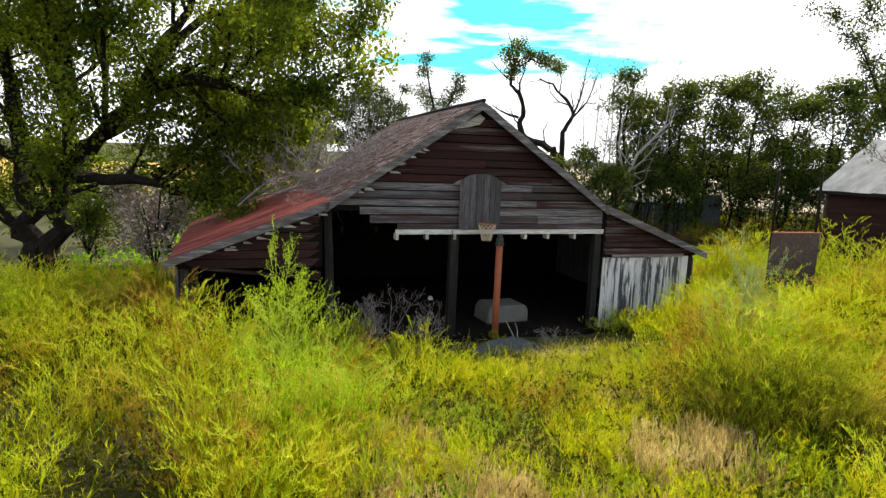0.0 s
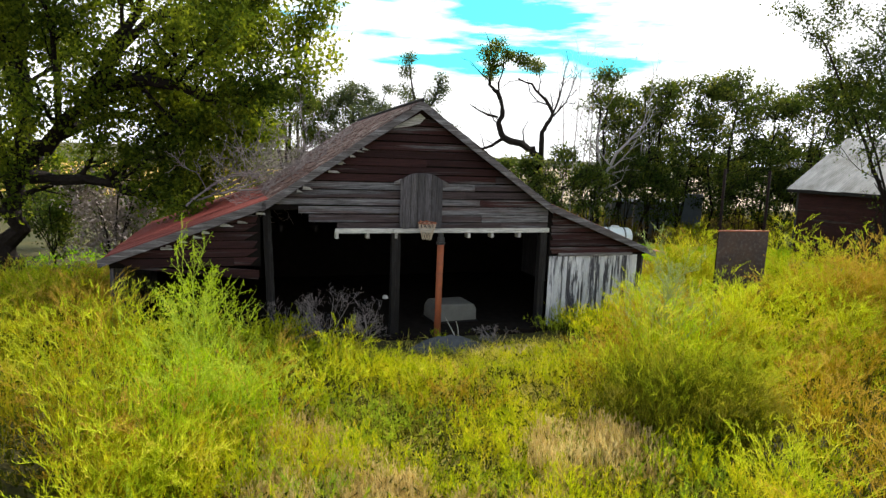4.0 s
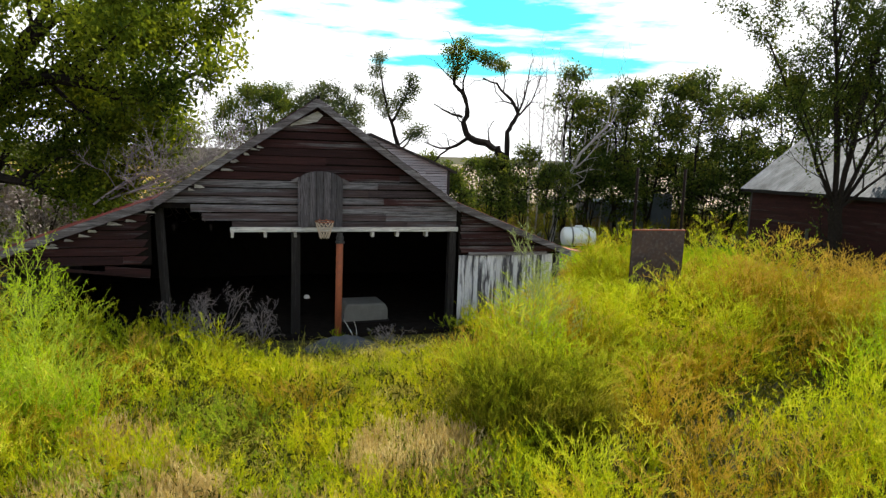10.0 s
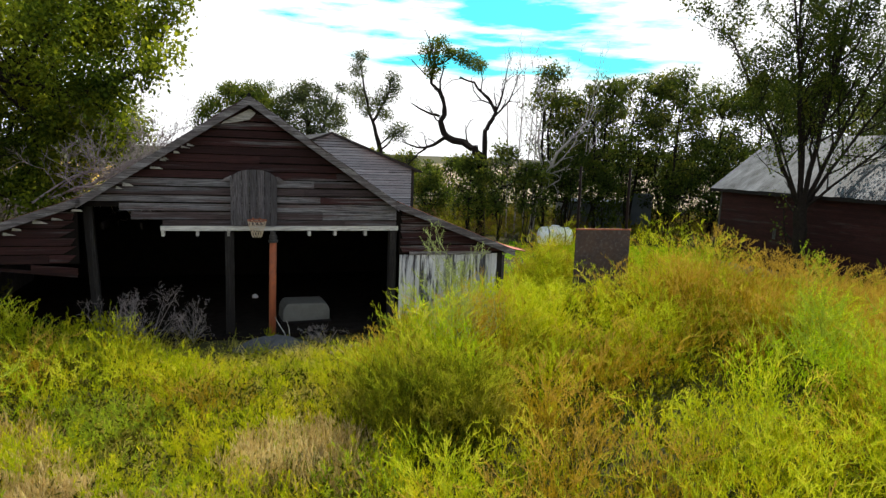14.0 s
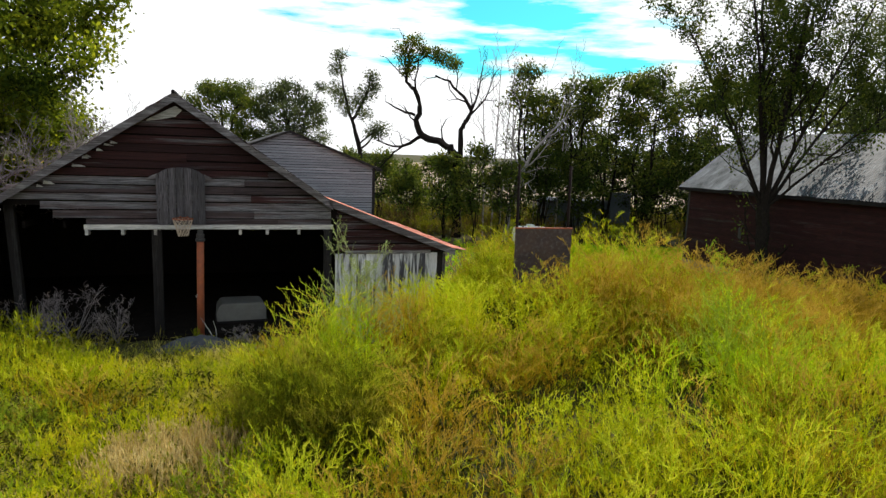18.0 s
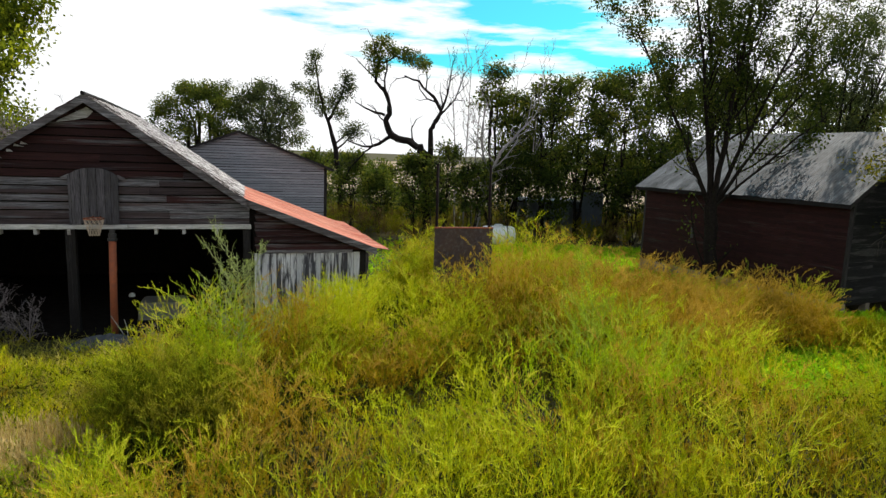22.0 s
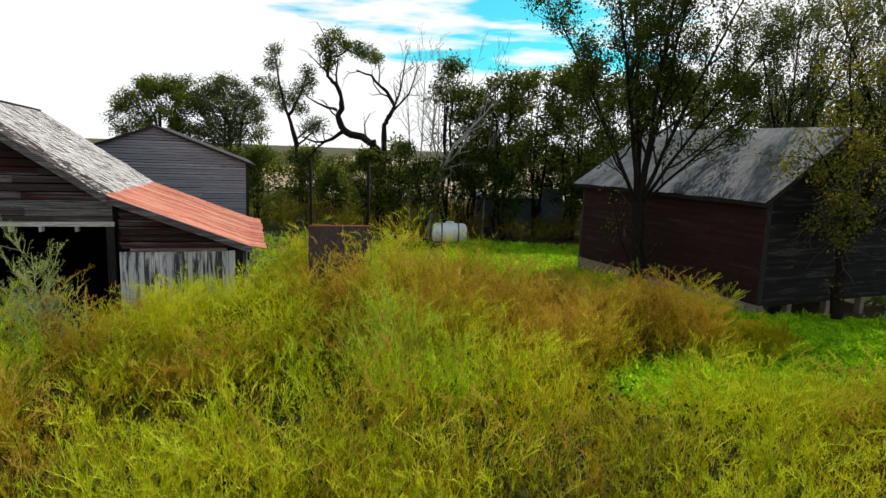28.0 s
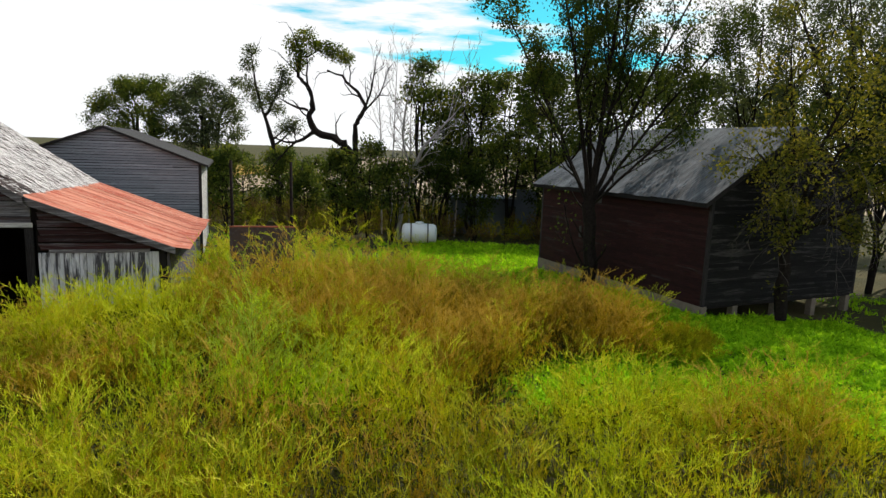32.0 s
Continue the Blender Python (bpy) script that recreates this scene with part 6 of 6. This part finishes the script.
mound("ash_mound", 1.75, 14.75, 1.05, 0.5, 0.32, M_ASH, "low dark grey pile of ash and gravel before the barn", "pile", 3, 12)
mound("dirt_patch", 3.6, 14.75, 0.9, 0.55, 0.10, M_DIRT, "bare reddish dirt patch with dry straw", "dirt", 5, 10)


t = thing("dry_stalk", barn_at(0.9, -1.1, 0), "pale dry stalk leaning by the pipe post", "stalk")
bm = bmesh.new()
tube(bm, [(0.0, 0, 0.0), (-0.12, 0, 0.3), (-0.36, 0.02, 0.72)], [0.018, 0.014, 0.006], 6)
tube(bm, [(0.02, 0, 0.0), (0.0, 0, 0.4), (-0.06, 0.02, 0.6)], [0.012, 0.01, 0.005], 6)
part("stem", bm, M_FRIEZE, t)


# ---------------------------------------------------------------- dead brush, tall single weeds
def brushy(name, seed, x, y, h, wid, material, label, category, stems=9, kids=(6, 4), leafmat=None, per=0, leaf=0.05, r0=0.018, lift=0.12, z0=None, group=""):
    T = Tree(seed, leaf, per, 0.03, 3, lift, kids, 0.5, 0.0, 0.0 if per else 1.0, 0.2, None, True, 0.0028)
    rr = np.random.default_rng(seed)
    z = float(ground_z(x, y)) if z0 is None else z0
    for a in range(stems):
        ang = rr.uniform(0, 6.283)
        e = wid * rr.uniform(0.3, 1.0)
        top = h * rr.uniform(0.6, 1.0) * (1 - 0.3 * (e / wid) ** 2)
        T.limb([(x, y, z), (x + 0.5 * e * math.cos(ang), y + 0.5 * e * math.sin(ang), z + 0.55 * top), (x + e * math.cos(ang), y + e * math.sin(ang), z + top)], r0, 0.006)
    return T.finish(name, (x, y, z), label, material, leafmat or M_BRUSH, category, group, "leaves")


for q, (x, y, h, wd) in enumerate(((-1.25, 14.7, 1.35, 0.9), (-2.2, 14.5, 1.2, 0.8), (-0.3, 14.9, 0.9, 0.6))):
    brushy("dead_brush", 300 + q, x, y, h, wd, M_BRUSHBARK, "dry grey dead brush before the barn opening", "dead brush", 8, (6, 5, 4), None, 0, 0.05, 0.010, 0.05, None, "dead brush")
brushy("tumbleweed", 310, 3.0, 14.9, 0.62, 0.5, M_BRUSHBARK, "dry tangled tumbleweed by the ash pile", "tumbleweed", 8, (6, 5, 4), None, 0, 0.05, 0.008, 0.0)


M_STEMG = plain("green_weed_stem", (0.24, 0.32, 0.02), (0.34, 0.40, 0.04), 5.0, 0.8, 0.0, 0.1, 0.1)


def mustard(seed, x, y, h, wid, label, stem, leaf):
    """A tall open weed: pale main stem, rising side branches, short seed twigs."""
    T = Tree(seed, 0.06, 8, 0.014, 2, 0.25, (11, 10), 0.36, 0.0, 0.0, 0.20, None, True, 0.004, 0.07)
    z = float(ground_z(x, y))
    rr = np.random.default_rng(seed)
    T.limb([(x, y, z), (x + 0.03, y, z + 0.5 * h), (x - 0.04, y, z + h)], 0.02, 0.005)
    n = 30
    for a in range(n):
        s = 0.2 + 0.7 * a / n
        ang = 2.4 * a + rr.uniform(-0.3, 0.3)
        e = wid * (1.1 - s) * rr.uniform(0.8, 1.2)
        T.limb([(x, y, z + s * h), (x + 0.5 * e * math.cos(ang), y + 0.5 * e * math.sin(ang), z + s * h + 0.35 * e), (x + e * math.cos(ang), y + e * math.sin(ang), z + s * h + 1.0 * e)], 0.008, 0.003, 1)
    return T.finish("mustard_weed", (x, y, z), label, stem, leaf, "weed", "tall mustard weeds", "leaves")


mustard(401, -2.55, 9.85, 2.7, 1.2, "tall open yellow green mustard weed with bare branching tips", M_STEMG, M_LIME)
mustard(402, 6.0, 11.9, 2.75, 1.0, "tall grey green mustard weed beside the barn", M_STEM, M_PALEWEED)
mustard(403, 12.5, 10.9, 2.45, 1.1, "tall bright green mustard weed", M_STEMG, M_LIME)

# the rounded bush standing alone in the green grass
bx = np.array([21.3, 21.8, 20.9, 21.5, 22.2, 21.2])
by = np.array([17.1, 17.4, 17.2, 16.8, 17.2, 17.7])
b = tri_mesh("round_weed", bushes(bx, by, np.array([1.15, 1.1, 0.95, 1.0, 0.9, 1.05]), np.random.default_rng(12), 26, 11, 8, 0.7), M_OLIVE)
tagged(b, "rounded olive weed bush standing alone in green grass", "weed")

# dead branches lying on the barn's roof
T = Tree(77, 0.1, 0, 0.1, 3, 0.13, (9, 7, 5), 0.40, 0.03, 1.0, 0.32, None, True, 0.007)
for u0, v0, u1, v1, rise in ((-5.6, 4.6, -2.2, 1.7, 0.5), (-5.2, 5.6, -2.6, 4.4, 0.7), (-4.8, 3.2, -2.0, 3.4, 0.4), (-5.9, 6.3, -3.0, 6.4, 0.9), (-4.4, 2.4, -3.0, 0.9, 0.25), (-6.0, 5.2, -3.2, 2.6, 1.0), (-5.0, 6.2, -1.8, 5.2, 0.8), (-5.8, 3.6, -3.4, 4.8, 1.1), (-4.6, 4.4, -2.4, 2.6, 0.6)):
    a = BARN @ Vector((u0, v0, roof_z(u0) + 0.4 - FALL * v0))
    m = BARN @ Vector((0.5 * (u0 + u1), 0.5 * (v0 + v1), roof_z(0.5 * (u0 + u1)) + 0.7 * rise))
    e = BARN @ Vector((u1, v1, roof_z(u1) + 0.18))
    T.limb([a, m, e], 0.032, 0.008)
o = BARN @ Vector((-4.0, 3.5, roof_z(4.0) + 0.1))
T.finish("fallen_branches", tuple(o), "tangle of grey dead branches lying on the roof", M_BRUSHBARK, M_BRUSH, "branches")


# ---------------------------------------------------------------- yard things
t = thing("rusted_plate", pose(10.34, 17.98, 0, 0, 0, 15.5), "dark rusted steel plate held between two tall pipes", "plate")
bm = bmesh.new()
slab(bm, [(-0.86, 0.9), (0.86, 0.9), (0.86, 2.90), (0.3, 2.885), (-0.86, 2.91)], 0.03)
part("plate", bm, M_RUSTPLATE, t)
bm = bmesh.new()
box(bm, -0.87, 0.87, -0.02, 0.05, 2.89, 2.925)
part("top_edge", bm, M_RUST, t, "orange rusted top edge")
for u in (-0.80, 0.76):
    bm = bmesh.new()
    tube(bm, [(u, 0.09, -0.3), (u + 0.01, 0.09, 2.4), (u - 0.01, 0.1, 4.68)], 0.04, 10)
    part("pipe", bm, M_RUSTPOLE, t, "tall dark rusted pipe", True)

t = thing("water_tank", pose(12.95, 41.3, float(ground_z(13, 41)), 0, 0, 6) @ Matrix.Scale(1.2, 4), "white horizontal plastic tank lying in the grass", "tank")
bm = bmesh.new()
R = 0.55
prof = [(-0.95, 0.0), (-0.94, 0.32), (-0.88, 0.46), (-0.75, 0.54), (-0.3, R), (0.3, R), (0.75, 0.54), (0.88, 0.46), (0.94, 0.32), (0.95, 0.0)]
tube(bm, [(a, 0, R) for a, r in prof], [max(0.01, r) for a, r in prof], 24)
part("shell", bm, M_TANK, t, "", True)
for a in (-0.45, 0.45):
    bm = bmesh.new()
    tube(bm, [(a - 0.04, 0, R), (a + 0.04, 0, R)], R + 0.012, 24)
    part("band", bm, M_CAP, t)
bm = bmesh.new()
tube(bm, [(0, 0, 1.05), (0, 0, 1.17), (0, 0, 1.19)], [0.24, 0.23, 0.18], 18)
part("lid", bm, M_TANK, t)
bm = bmesh.new()
box(bm, -0.8, 0.8, -0.3, 0.3, -0.05, 0.1)
part("skid", bm, M_POST, t)

t = thing("tin_shed", pose(18.2, 47.2, -0.95, 0, 0, 4), "dark blue grey sheet metal shed under the trees", "shed")
bm = bmesh.new()
for x0, x1, z1 in ((-3.4, 0.9, 2.7), (1.45, 3.0, 3.5)):
    box(bm, x0, x1, 0, 0.08, 0, z1)
box(bm, 0.9, 1.45, 0, 0.08, 2.2, 2.7)
box(bm, -3.4, -3.32, 0.08, 3.5, 0, 2.6)
box(bm, 2.92, 3.0, 0.08, 3.5, 0, 2.9)
box(bm, -3.4, 3.0, 3.5, 3.58, 0, 2.5)
part("wall", bm, M_BLUE, t)
bm = bmesh.new()
box(bm, -3.6, 1.5, -0.25, 3.8, 2.7, 2.78)
part("roof", bm, M_BLUE, t)
for i in range(14):
    bm = bmesh.new()
    xx = -3.3 + i * 0.31
    box(bm, xx, xx + 0.05, -0.03, 0.0, 0, 2.68)
    part("rib", bm, M_BLUE, t)

# far land
far = mesh_object("golden_field", [(-160, 66, -0.84), (-24, 66, -0.84), (-30, 175, -0.8), (-220, 175, -0.8)], [(0, 1, 2, 3)], M_GOLD)
tagged(far, "golden ripe field beyond the yard", "field", kind="structure")
far = mesh_object("stubble_field", [(-20, 80, -0.84), (120, 80, -0.84), (260, 420, -0.7), (-60, 420, -0.7)], [(0, 1, 2, 3)], M_STUBBLE)
tagged(far, "pale stubble field in the distance", "field", kind="structure")
